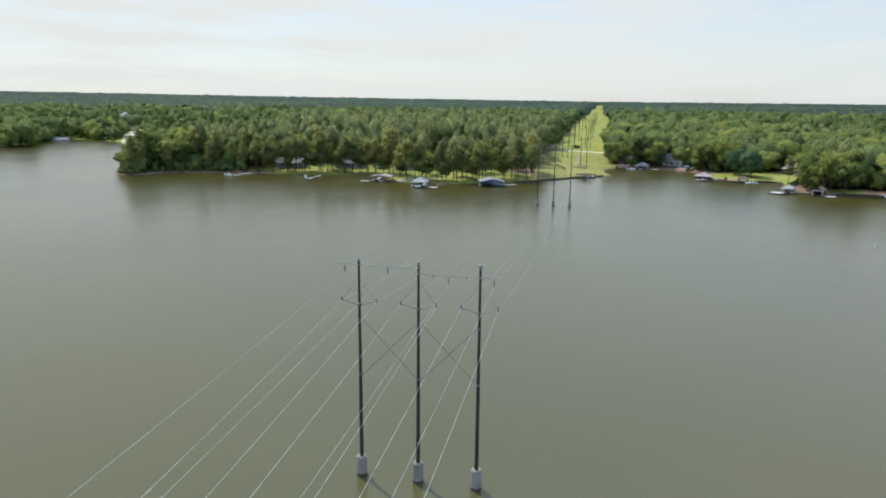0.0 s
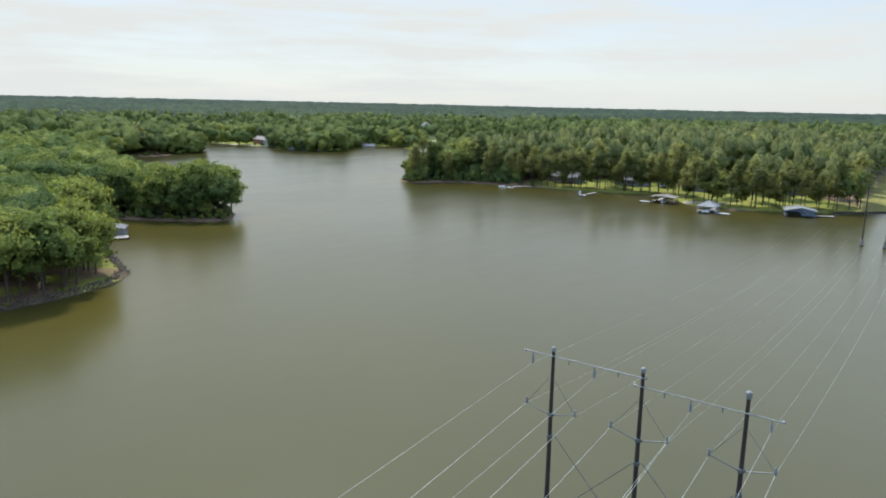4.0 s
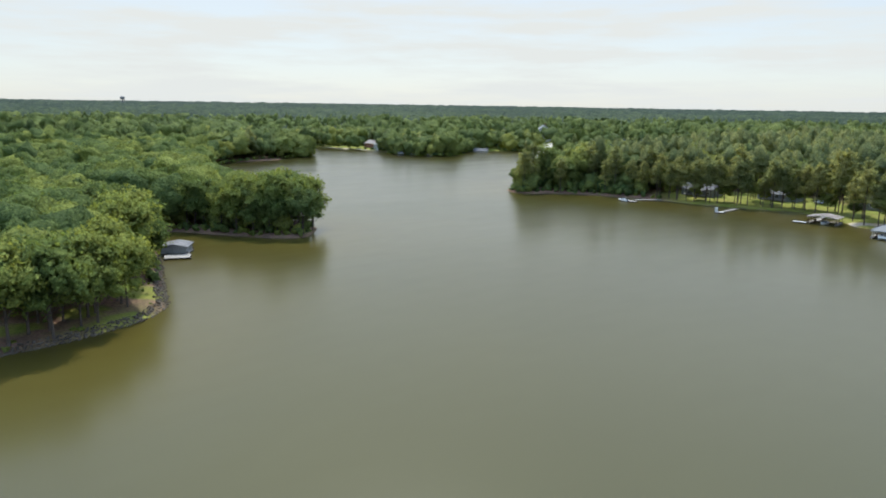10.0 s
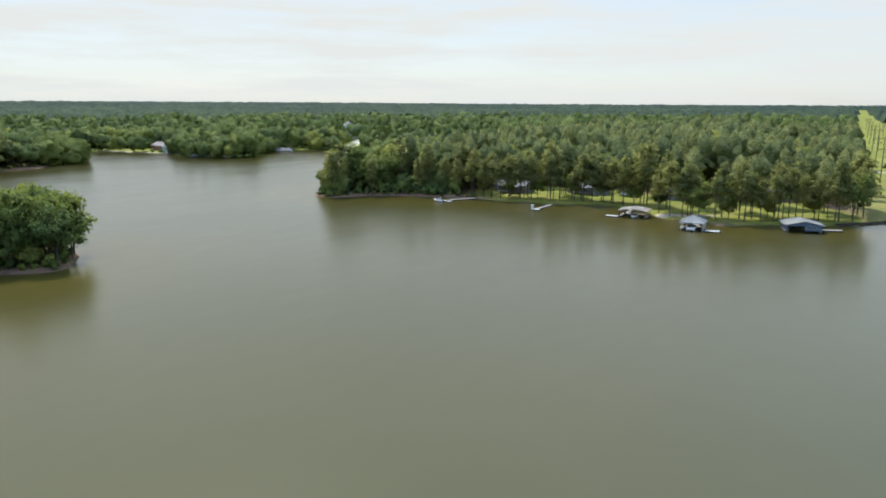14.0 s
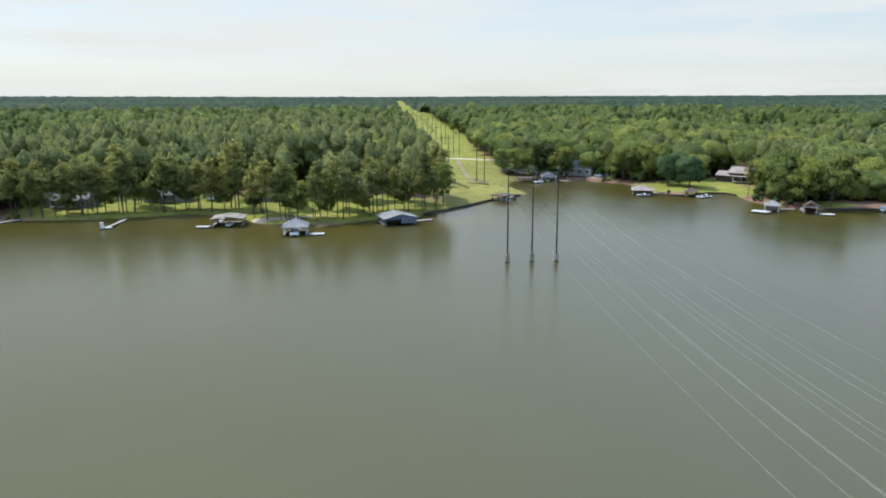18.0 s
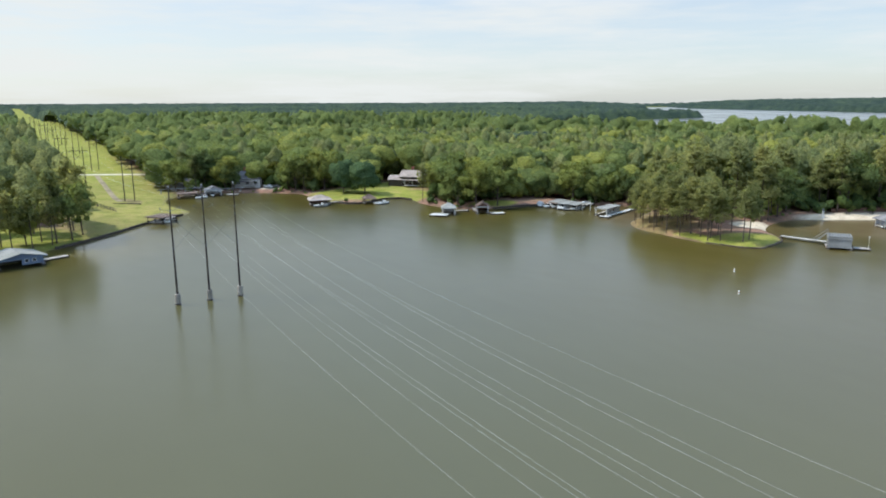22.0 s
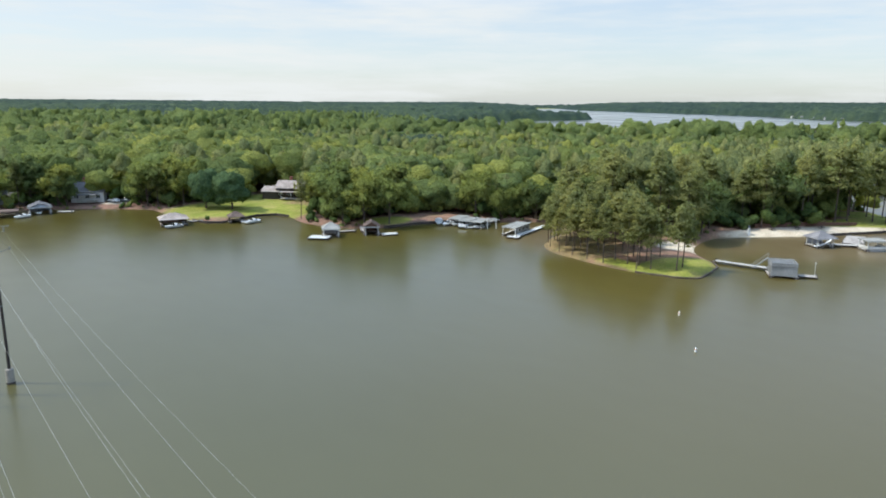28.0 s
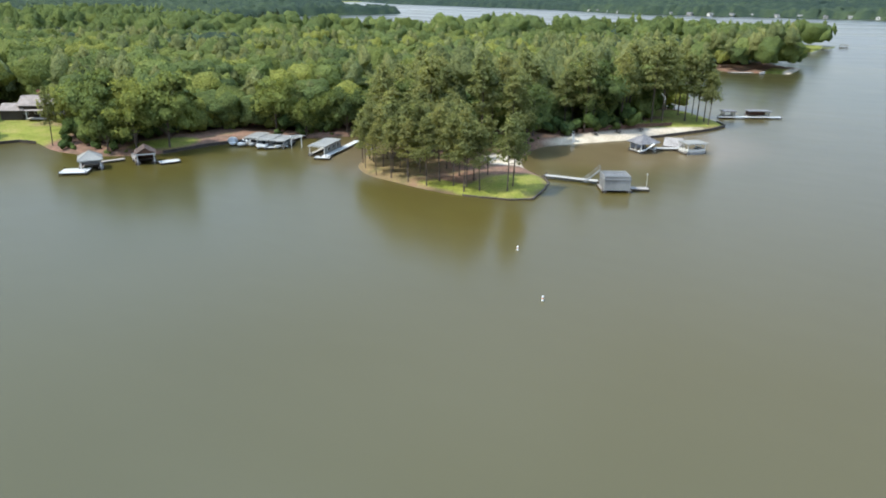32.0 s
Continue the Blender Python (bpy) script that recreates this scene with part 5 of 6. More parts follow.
def roof_ribs(roof, kind, w, d, eave, rise, mat):
    """Standing seams or shingle courses proud of the roof."""
    if kind == "gable":
        sl = math.hypot(w / 2, rise)
        for k in range(5):
            y = (k + 0.5) / 5 * d - d / 2
            b = Build()
            for e in (-1, 1):
                b.poly([(0, y - 0.03, eave + rise + 0.185), (0, y + 0.03, eave + rise + 0.185), (e * w / 2, y + 0.03, eave + 0.185), (e * w / 2, y - 0.03, eave + 0.185),
                        (0, y - 0.03, eave + rise + 0.1), (0, y + 0.03, eave + rise + 0.1), (e * w / 2, y + 0.03, eave + 0.1), (e * w / 2, y - 0.03, eave + 0.1)],
                       [(0, 1, 2, 3), (0, 3, 7, 4), (1, 5, 6, 2), (3, 2, 6, 7)])
            part("seam", b, mat, roof)
    elif kind == "flat":
        for k in range(6):
            x = (k + 0.5) / 6 * w - w / 2
            part("seam", Build().box((x, 0, eave + 0.19), (0.06, d, 0.05)), mat, roof)
    else:
        k = min(w, d) / 2
        rx, ry = max(0.02, w / 2 - k), max(0.02, d / 2 - k)
        for i, j in ((-1, -1), (1, -1), (1, 1), (-1, 1)):
            part("hip_cap", Build().tube((i * w / 2, j * d / 2, eave + 0.15), (i * rx, j * ry, eave + rise + 0.16), 0.07, n=5), mat, roof)


def boathouse(x, y, rz, w, d, eave, roof, rise, roof_mat, label, wall=None, deck=deck_wood, walls=(), posts=white_paint, over=0.45, margin=0.35, name="boathouse", group="boathouses on the lake", ribs=True, z=0.55):
    """A roofed slip over the water: decks at the sides and back, posts, roof, and walls where named (front, back, west, east)."""
    t = thing(name, (x, y, 0), rz, label, name.replace("_", " "), group)
    planked(t, -w / 2 - margin / 2 + 0.3, 0, margin + 0.6, d, z, deck, along="y", name="side_deck")
    planked(t, w / 2 + margin / 2 - 0.3, 0, margin + 0.6, d, z, deck, along="y", name="side_deck")
    planked(t, 0, d / 2 - 0.5, w + 2 * margin - 1.2, 1.6, z, deck, name="back_deck")
    for i in (-1, 1):
        for j in (-1, 0, 1):
            part("post", Build().box((i * (w / 2 - 0.1), j * (d / 2 - 0.12), (eave - 0.6) / 2 - 0.1), (0.18, 0.18, eave + 0.8)), posts, t)
    part("beam", Build().box((-w / 2 + 0.1, 0, eave - 0.1), (0.2, d, 0.22)).box((w / 2 - 0.1, 0, eave - 0.1), (0.2, d, 0.22)), posts, t)
    part("fascia", Build().box((0, -d / 2 - over + 0.06, eave + 0.03), (w + 2 * over - 0.1, 0.06, 0.24)), posts, t)
    b = Build()
    W, D = w + 2 * over, d + 2 * over
    if roof == "gable":
        b.gable((0, 0, eave), W, D, rise)
    elif roof == "hip":
        b.hip((0, 0, eave), W, D, rise)
    else:
        b.box((0, 0, eave + 0.09), (W, D, 0.18), chamfer=0.03)
    r = part("roof", b, roof_mat, t)
    if ribs:
        roof_ribs(r, roof, W, D, eave, rise, roof_mat)
    if wall:
        spots = {"front": ((0, -d / 2 + 0.05), (w, 0.1)), "back": ((0, d / 2 - 0.05), (w, 0.1)), "west": ((-w / 2 + 0.05, 0), (0.1, d - 0.25)), "east": ((w / 2 - 0.05, 0), (0.1, d - 0.25))}
        for s in walls:
            (cx, cy), (sx, sy) = spots[s]
            p = part("wall_panel", Build().box((cx, cy, (eave + z) / 2), (sx, sy, eave - z)), wall, t)
            for k in range(5):          # battens
                q = (k + 0.5) / 5 - 0.5
                c = (cx + q * sx if sx > sy else cx + math.copysign(0.07, cx), cy + math.copysign(0.07, cy) if sx > sy else cy + q * sy, (eave + z) / 2)
                part("batten", Build().box(c, (0.08, 0.05, eave - z) if sx > sy else (0.05, 0.08, eave - z)), wall, p)
        if roof == "gable":
            for j in ((-1,) if "back" not in walls else (-1, 1)):
                yy = j * (d / 2 - 0.05)
                part("gable_panel", Build().poly([(-w / 2, yy - 0.05, eave), (w / 2, yy - 0.05, eave), (0, yy - 0.05, eave + rise * w / W), (-w / 2, yy + 0.05, eave), (w / 2, yy + 0.05, eave), (0, yy + 0.05, eave + rise * w / W)],
                                                 [(0, 1, 2), (5, 4, 3), (0, 3, 4, 1), (1, 4, 5, 2), (2, 5, 3, 0)]), wall, t)
    return t


def dock(x0, y0, x1, y1, width, mat, label, z=0.5, rail=False):
    """A walkway from the shore."""
    l, a = math.hypot(x1 - x0, y1 - y0), math.degrees(math.atan2(y1 - y0, x1 - x0))
    t = thing("dock", ((x0 + x1) / 2, (y0 + y1) / 2, 0), a, label, "dock", "docks on the lake")
    planked(t, 0, 0, l, width, z, mat)
    if rail:
        for e in (-1, 1):
            part("rail", Build().box((0, e * (width / 2 - 0.05), z + 0.95), (l, 0.07, 0.07)), mat, t)
            for k in range(max(2, int(l / 2)) + 1):
                q = (k / max(2, int(l / 2)) - 0.5) * (l - 0.15)
                part("rail_post", Build().box((q, e * (width / 2 - 0.05), z + 0.45), (0.08, 0.08, 1.0)), mat, t)
    return t


# west shore: blue-grey boathouse with a terrace
b = boathouse(-121.6, 1.2, 66, 8.0, 8.6, 2.9, "gable", 1.7, grey_metal, "blue-grey boathouse with a pale metal roof and white trim", blue_wall, white_paint, ("back", "east", "west"), z=0.6, margin=0.8)
# a dark plate stands in for the shade inside the boat opening
part("boat_opening_panel", Build().box((-2.0, -4.3, 1.35), (2.4, 0.12, 2.1)), glass, b, "dark panel in place of the shaded boat opening")
part("front_wall", Build().box((-3.6, -4.25, 1.75), (0.8, 0.1, 2.3)).box((1.6, -4.25, 1.75), (4.8, 0.1, 2.3)).box((-2.0, -4.25, 2.65), (2.4, 0.1, 0.5)), blue_wall, b)
w = part("window", Build().box((1.9, -4.33, 1.9), (1.7, 0.08, 0.9)), white_paint, b)
part("pane", Build().box((1.5, -4.38, 1.9), (0.7, 0.04, 0.72)), glass, w)
part("pane", Build().box((2.3, -4.38, 1.9), (0.7, 0.04, 0.72)), glass, w)
t = thing("covered_terrace", (-114.6, 5.4, 0), 62, "white floating terrace with a flat canopy and railings", "dock", "docks on the lake")
planked(t, 0, 0, 6.0, 4.2, 0.62, white_paint)
part("canopy", Build().box((-0.2, 0.2, 2.85), (5.4, 3.2, 0.16), chamfer=0.04), white_metal, t, "flat white canopy")
for i in (-1, 1):
    for j in (-1, 1):
        part("post", Build().tube((-0.2 + i * 2.5, 0.2 + j * 1.4, 0.6), (-0.2 + i * 2.5, 0.2 + j * 1.4, 2.8), 0.07, n=8), white_paint, t)
for c, s in (((0, -2.0, 1.45), (6.0, 0.07, 0.08)), ((0, -2.0, 1.05), (6.0, 0.04, 0.05)), ((2.95, 0, 1.45), (0.07, 4.0, 0.08)), ((2.95, 0, 1.05), (0.04, 4.0, 0.05))):
    part("rail", Build().box(c, s), white_paint, t)
for q in np.linspace(-2.95, 2.95, 6):
    part("rail_post", Build().box((q, -2.0, 1.0), (0.08, 0.08, 0.9)), white_paint, t)
for q in (-0.9, 0.6):
    c = thing("patio_chair", (-114.8 + q * 0.47, 5.4 + q * 0.88, 0.62), -20 + 60 * q, "dark patio chair on the white terrace", "chair", "chairs on the terrace")
    part("seat", Build().box((0, 0, 0.42), (0.55, 0.55, 0.07), chamfer=0.02), boat_dark, c)
    part("backrest", Build().box((0, 0.26, 0.75), (0.55, 0.06, 0.6), chamfer=0.02), boat_dark, c)
    for i in (-1, 1):
        for j in (-1, 1):
            part("leg", Build().tube((i * 0.23, j * 0.23, 0), (i * 0.23, j * 0.23, 0.4), 0.025, n=5), dull_steel, c)
boathouse(-178.4, 65.4, 52, 6.4, 6.0, 2.2, "gable", 0.7, grey_shingle, "weathered grey boathouse with a low roof by the cove", grey_wall, deck_wood, ("back", "east", "west", "front"), posts=grey_wall, ribs=False)
dock(-174.0, 60.2, -171.4, 66.0, 4.6, deck_wood, "wide weathered deck before the cove boathouse")

# north shore
boathouse(-82.5, 250.0, 2, 9.0, 7.0, 2.5, "gable", 0.7, tan_shingle, "open boat shelter with a low grey-brown roof", None, deck_wood, posts=dark_wood)
dock(-91.5, 246.2, -87.0, 246.0, 2.2, white_paint, "low white swim platform")
runabout(-82.0, 248.0, 0.05, 180)
dock(-86, 254, -88, 266, 1.4, deck_wood, "narrow grey walkway to the shelter")
boathouse(-60.0, 233.5, 4, 6.6, 6.6, 2.5, "hip", 2.0, grey_metal, "open boathouse with a pale hipped metal roof and white posts", None, deck_wood)
dock(-56.2, 231.2, -51.6, 231.6, 2.4, white_paint, "low white floating platform", 0.45)
pontoon(-60.2, 232.0, 0.05, 185)
dock(-60, 237, -61, 250, 1.4, deck_wood, "narrow grey walkway to the boathouse")
b = boathouse(-31.0, 247.5, 16, 9.5, 8.0, 2.3, "gable", 1.2, white_metal, "low boathouse with a wide white metal roof and slate-blue walls", dark_blue_wall, deck_wood, ("east", "west", "back"), posts=dark_blue_wall, over=0.8)
part("front_wall", Build().box((2.4, -3.9, 1.5), (4.4, 0.1, 1.7)), dark_blue_wall, b)
for q in (1.2, 2.8):
    w = part("window", Build().box((q, -3.98, 1.6), (0.9, 0.06, 0.8)), white_paint, b)
    part("pane", Build().box((q, -4.02, 1.6), (0.72, 0.04, 0.62)), glass, w)
dock(-26.0, 249.0, -20.0, 251.5, 1.8, deck_wood, "grey timber dock beside the boathouse")
dock(-152, 265, -159, 255, 1.6, deck_wood, "weathered dock running out from the bank")
dock(-163.5, 252.5, -155.5, 250.5, 2.6, deck_wood, "weathered dock head with a moored boat", 0.5)
runabout(-161.5, 250.5, 0.0, 70, None, "pale motor boat moored at a weathered dock")
t = thing("swim_platform", (-118.3, 247.6, 0), 20, "small white floating platform with an upright ladder box", "dock", "docks on the lake")
planked(t, 0, 0, 3.6, 2.4, 0.5, white_paint)
part("locker", Build().box((-1.2, 0.4, 1.25), (1.0, 1.0, 1.5), chamfer=0.06), white_paint, t)
part("ladder", Build().tube((1.7, -0.3, -0.5), (1.7, -0.3, 1.3), 0.03, n=5).tube((1.7, 0.3, -0.5), (1.7, 0.3, 1.3), 0.03, n=5), galvanised, t)
dock(-118, 249, -118, 262, 1.2, deck_wood, "narrow walkway to the white platform")

# clearing and cove
boathouse(9.5, 293.0, 40, 6.5, 6.0, 2.1, "flat", 0, brown_shingle, "dark covered dock at the edge of the clearing", None, deck_wood, posts=dark_wood)
runabout(9.3, 291.4, 0.0, 220, None, "boat under a dark covered dock")
dock(11, 296, 14.5, 301, 1.4, deck_wood, "short timber dock at the clearing")
boathouse(39.5, 351.5, -9, 6.2, 6.0, 2.3, "gable", 1.5, grey_shingle, "gabled boathouse with white trim and open front", blue_wall, deck_wood, ("east", "west", "back"))
runabout(38.8, 350.0, 0.0, 171, None, "white boat in a gabled boathouse")
boathouse(29.0, 349.5, -8, 7.0, 4.5, 2.0, "flat", 0, brown_shingle, "low dark-roofed dock in the cove", None, deck_wood, posts=dark_wood)
runabout(33.0, 344.5, 0.0, 120, None, "white boat moored in the cove")
dock(44.5, 349.5, 48.5, 347.0, 2.0, pale_deck, "low pale dock in the cove")
boathouse(66.0, 301.6, -14, 6.8, 5.4, 2.1, "hip", 1.6, tan_shingle, "dock pavilion with a brown hipped roof", brown_wall, deck_wood, ("back",), posts=dark_wood, over=0.9)
runabout(64.2, 296.6, 0.0, 100, canvas_tan, "grey boat tied before a brown pavilion")
dock(70.5, 303.5, 75.5, 302.5, 1.6, deck_wood, "short walkway from the lawn to the pavilion")
boathouse(83.0, 295.0, -15, 4.0, 3.8, 1.9, "hip", 1.5, brown_shingle, "small dock pavilion with a brown hipped roof", None, deck_wood, posts=dark_wood)
watercraft(84.0, 289.8, 0.15, 200)
runabout(86.0, 290.2, 0.05, 100)

# east shore
boathouse(94.0, 256.5, -30, 4.2, 4.6, 2.3, "hip", 1.6, white_metal, "boat shelter with a pale hipped roof", grey_wall, deck_wood, ("back",))
dock(87.5, 257.0, 91.5, 253.0, 4.2, white_paint, "wide white swim platform", 0.6)
dock(96, 260, 103, 258, 1.4, deck_wood, "grey walkway along the bank")
boathouse(104.8, 252.2, -32, 3.8, 4.6, 2.4, "gable", 1.4, brown_shingle, "brown boathouse with a pitched roof and white trim", brown_wall, deck_wood, ("east", "west", "back"))
dock(105.5, 248.2, 109.8, 246.8, 2.6, white_paint, "white floating platform beside the brown boathouse")
dock(104, 255, 108, 262, 1.4, deck_wood, "grey walkway to the brown boathouse")
for k, (x, y, m) in enumerate(((134.9, 248.5, white_metal), (135.4, 244.5, white_metal), (137.2, 241.2, white_metal))):
    boathouse(x, y, -65, 3.2, 7.4, 2.2 - 0.15 * k, "flat", 0, m, "flat-roofed boat slip in a row by the wooded bank", None, pale_deck, posts=galvanised, margin=0.2, over=0.3)
    (pontoon if k == 1 else runabout)(x - 1.8, y - 0.8, 0.05, 115)
runabout(131.2, 249.6, 0.05, 110, None, "small white boat beside the covered slips")
dock(139.5, 243.6, 147.5, 245.2, 3.4, pale_deck, "pale deck on the bank behind the boat slips", 0.9)
dock(131.5, 241.6, 136.5, 238.6, 1.6, white_paint, "white floating walkway before the slips", 0.5)
t = thing("covered_boat", (130.6, 253.0, 0), 139, "boat under a rounded grey canvas cover", "boat", "boats at the docks")
part("hull", hull(5.8, 2.3, 0.8), boat_white, t)
part("cover", Build().lathe((0, -0.2, 0.75), [(1.35, 0.0), (1.3, 0.4), (1.05, 0.85), (0.6, 1.15), (0.1, 1.25)], 12), canvas_tan, t, "rounded grey cover")
t = thing("boat_lift", (138.4, 237.6, 0), -41, "white steel boat lift standing in the water", "boat lift")
for i in (-1, 1):
    for j in (-1, 1):
        part("post", Build().tube((i * 1.3, j * 1.3, -2), (i * 1.3, j * 1.3, 2.7), 0.1, n=6), white_paint, t)
for i in (-1, 1):
    part("beam", Build().box((i * 1.3, 0, 2.7), (0.18, 2.9, 0.2)).box((0, i * 1.3, 2.7), (2.6, 0.18, 0.2)), white_paint, t)
b = boathouse(137.6, 226.6, -70, 4.0, 10.0, 2.5, "flat", 0, white_metal, "long boathouse with a flat pale roof and boarded sides", grey_wall, pale_deck, ("east", "back"), posts=white_paint, margin=0.3, over=0.3)
for q in (-2.6, 0.2, 3.0):          # openings in the boarded side
    w = part("window", Build().box((2.03, q, 1.7), (0.08, 1.1, 0.9)), white_paint, b)
    part("pane", Build().box((2.06, q, 1.7), (0.06, 0.94, 0.74)), glass, w)
dock(131.6, 221.6, 152.0, 228.6, 1.6, white_paint, "long white dock beside the flat-roofed boathouse", 0.6)
dock(131.0, 223.6, 132.6, 220.2, 1.8, white_paint, "white dock head at the boathouse", 0.55)

# the point
t = boathouse(146.6, 154.6, -56, 5.2, 5.0, 2.7, "flat", 0, grey_metal, "weathered grey boathouse with an open slatted roof deck", grey_wall, deck_wood, ("front", "back", "west", "east"), posts=grey_wall, ribs=False, over=0.15)
for k in range(9):
    part("roof_slat", Build().box((-2.5 + 0.625 * k, 0, 3.42), (0.26, 5.2, 0.06)), grey_wall, t)
for i in (-1, 1):
    part("rail", Build().box((0, i * 2.5, 3.1), (5.2, 0.08, 0.6)).box((i * 2.55, 0, 3.1), (0.08, 5.0, 0.6)), grey_wall, t)
dock(147.2, 170.6, 149.4, 158.9, 1.5, pale_deck, "long pale gangway from the point to the grey boathouse", 0.7)
dock(148.4, 152.3, 150.4, 148.7, 2.0, deck_wood, "grey dock end with a lamp post", 0.5)
t = thing("dock_stairs", (148.2, 158.6, 0.7), 34, "steep grey timber steps up to the boathouse roof deck", "stairs")
for e in (-0.42, 0.42):
    part("stringer", Build().poly([(e + q, y, z) for q in (-0.04, 0.04) for y, z in ((3.0, -0.1), (3.0, 0.1), (0.0, 2.75), (0.0, 2.5))],
                                  [(0, 1, 2, 3), (7, 6, 5, 4), (0, 4, 5, 1), (1, 5, 6, 2), (2, 6, 7, 3), (3, 7, 4, 0)]), grey_wall, t)
    part("handrail", Build().tube((e, 3.0, 0.95), (e, 0.0, 3.55), 0.04, n=6).tube((e, 3.0, 0), (e, 3.0, 0.95), 0.04, n=6).tube((e, 0.0, 2.6), (e, 0.0, 3.55), 0.04, n=6), grey_wall, t)
for k in range(13):
    part("tread", Build().box((0, 2.85 - 0.225 * k, 0.17 + 0.195 * k), (0.84, 0.26, 0.05)), grey_wall, t)
t = thing("dock_lamp", (150.2, 149.2, 0.5), 0, "slim white lamp post on the dock end", "lamp post")
part("post", Build().tube((0, 0, 0), (0, 0, 2.6), 0.05, n=6), white_paint, t)
part("lantern", Build().lathe((0, 0, 2.6), [(0.06, 0), (0.14, 0.1), (0.16, 0.35), (0.05, 0.5)], 8), white_paint, t)
for x, y in ((103.2, 153.0), (88.2, 141.0)):
    t = thing("channel_buoy", (x, y, 0), 0, "white channel marker buoy with an orange band, floating upright", "buoy", "channel buoys")
    part("body", Build().lathe((0, 0, -0.6), [(0.15, 0), (0.16, 0.4), (0.15, 1.2), (0.1, 1.3), (0.03, 1.34)], 14), buoy_white, t)
    part("band", Build().lathe((0, 0, 0.36), [(0.157, 0), (0.157, 0.1)], 14), orange, t)

# beach
boathouse(187.6, 163.3, -30, 4.8, 4.4, 2.4, "hip", 1.7, grey_shingle, "dock house with a blue-grey hipped roof off the beach", blue_wall, pale_deck, ("back",), over=0.7)
t = thing("water_slide", (185.0, 161.5, 0), 40, "pale curved water slide on the dock", "slide")
part("chute", Build().poly([(i * 0.4, q, 0.5 + 1.9 * (1 - (q + 2) / 4) ** 2 + (0.25 if i else 0)) for q in np.linspace(-2, 2, 9) for i in (-1, 0, 1)] +
                           [(i * 0.4, q, 0.4 + 1.9 * (1 - (q + 2) / 4) ** 2 + (0.25 if i else 0)) for q in np.linspace(-2, 2, 9) for i in (-1, 0, 1)],
                           [(3 * k + j, 3 * k + j + 1, 3 * k + j + 4, 3 * k + j + 3) for k in range(8) for j in range(2)] +
                           [(27 + 3 * k + j + 3, 27 + 3 * k + j + 4, 27 + 3 * k + j + 1, 27 + 3 * k + j) for k in range(8) for j in range(2)]), boat_white, t)
part("support", Build().tube((0, -1.9, -2), (0, -1.9, 2.2), 0.07, n=6).tube((0, 0, -2), (0, 0, 0.9), 0.07, n=6), galvanised, t)
dock(190.2, 162.0, 195.0, 155.5, 2.0, pale_deck, "pale gangway between the dock house and the pavilion", 0.6)
dock(195.4, 158.2, 208.2, 161.6, 4.8, deck_wood, "wide grey sun deck off the beach", 0.6)
t = boathouse(193.0, 152.4, -40, 5.0, 4.0, 2.7, "flat", 0, white_metal, "floating pavilion with a flat white roof and railings", None, pale_deck, name="dock_pavilion")
part("floor", Build().box((0, 0, 0.5), (4.8, 3.8, 0.12)), pale_deck, t)
part("hull_skirt", Build().box((0, 0, 0.2), (4.9, 3.9, 0.45), chamfer=0.05), grey_wall, t)
for e in (-1, 1):
    part("bench", Build().box((e * 1.9, 0, 0.8), (0.6, 3.0, 0.5), chamfer=0.06), boat_dark, t)
for c, s in (((0, -1.95, 1.4), (5.0, 0.06, 0.07)), ((2.45, 0, 1.4), (0.06, 3.9, 0.07)), ((-2.45, 0, 1.4), (0.06, 3.9, 0.07)), ((0, -1.95, 1.0), (5.0, 0.03, 0.6)), ((2.45, 0, 1.0), (0.03, 3.9, 0.6)), ((-2.45, 0, 1.0), (0.03, 3.9, 0.6))):
    part("rail", Build().box(c, s), white_paint, t)
t = thing("garden_lighthouse", (186.5, 182.2, land_at(186.5, 182.2)), 0, "small white ornamental lighthouse by the beach", "garden ornament")
part("tower", Build().lathe((0, 0, -0.2), [(0.5, 0), (0.46, 0.5), (0.28, 2.0), (0.4, 2.05), (0.4, 2.15)], 14), white_paint, t)
part("lantern", Build().lathe((0, 0, 1.95), [(0.24, 0), (0.24, 0.45), (0.34, 0.5), (0.04, 0.8)], 10), boat_dark, t)
for x, y, rz in ((196, 180, 20), (203, 176, 60), (210, 172, 10)):
    t = thing("picnic_table", (x, y, land_at(x, y)), rz, "dark wooden picnic table on the sand", "table", "tables on the beach")
    part("tabletop", Build().box((0, 0, 0.74), (1.9, 0.8, 0.06)), dark_wood, t)
    for e in (-1, 1):
        part("bench", Build().box((0, e * 0.75, 0.44), (1.9, 0.28, 0.05)), dark_wood, t)
        part("leg", Build().box((e * 0.7, 0, 0.36), (0.08, 1.5, 0.08)).box((e * 0.7, 0, 0.18), (0.1, 0.1, 0.72)), dark_wood, t)
dock(254.0, 161.5, 266.0, 144.6, 2.0, white_paint, "long white dock beyond the beach", 0.55)
boathouse(264.0, 151.6, -56, 6.5, 3.4, 2.2, "flat", 0, grey_shingle, "dark-roofed shelter on the long white dock", brown_wall, pale_deck, ("back",), posts=dark_wood)
boathouse(257.6, 159.5, -56, 3.6, 3.0, 2.2, "flat", 0, grey_shingle, "small dark shelter by the long white dock", None, pale_deck, posts=dark_wood)
boathouse(689, 173, 5, 9, 6, 2.4, "flat", 0, white_metal, "white boat shelter off the far point", None, pale_deck)
boathouse(650, 181, 5, 12, 6, 2.4, "flat", 0, grey_metal, "grey boat shelter along the far point", None, deck_wood)
runabout(416, 181, 0, 80)
dock(411, 196, 418, 186, 3, pale_deck, "pale dock on the far sandy point")

# ---- houses ----


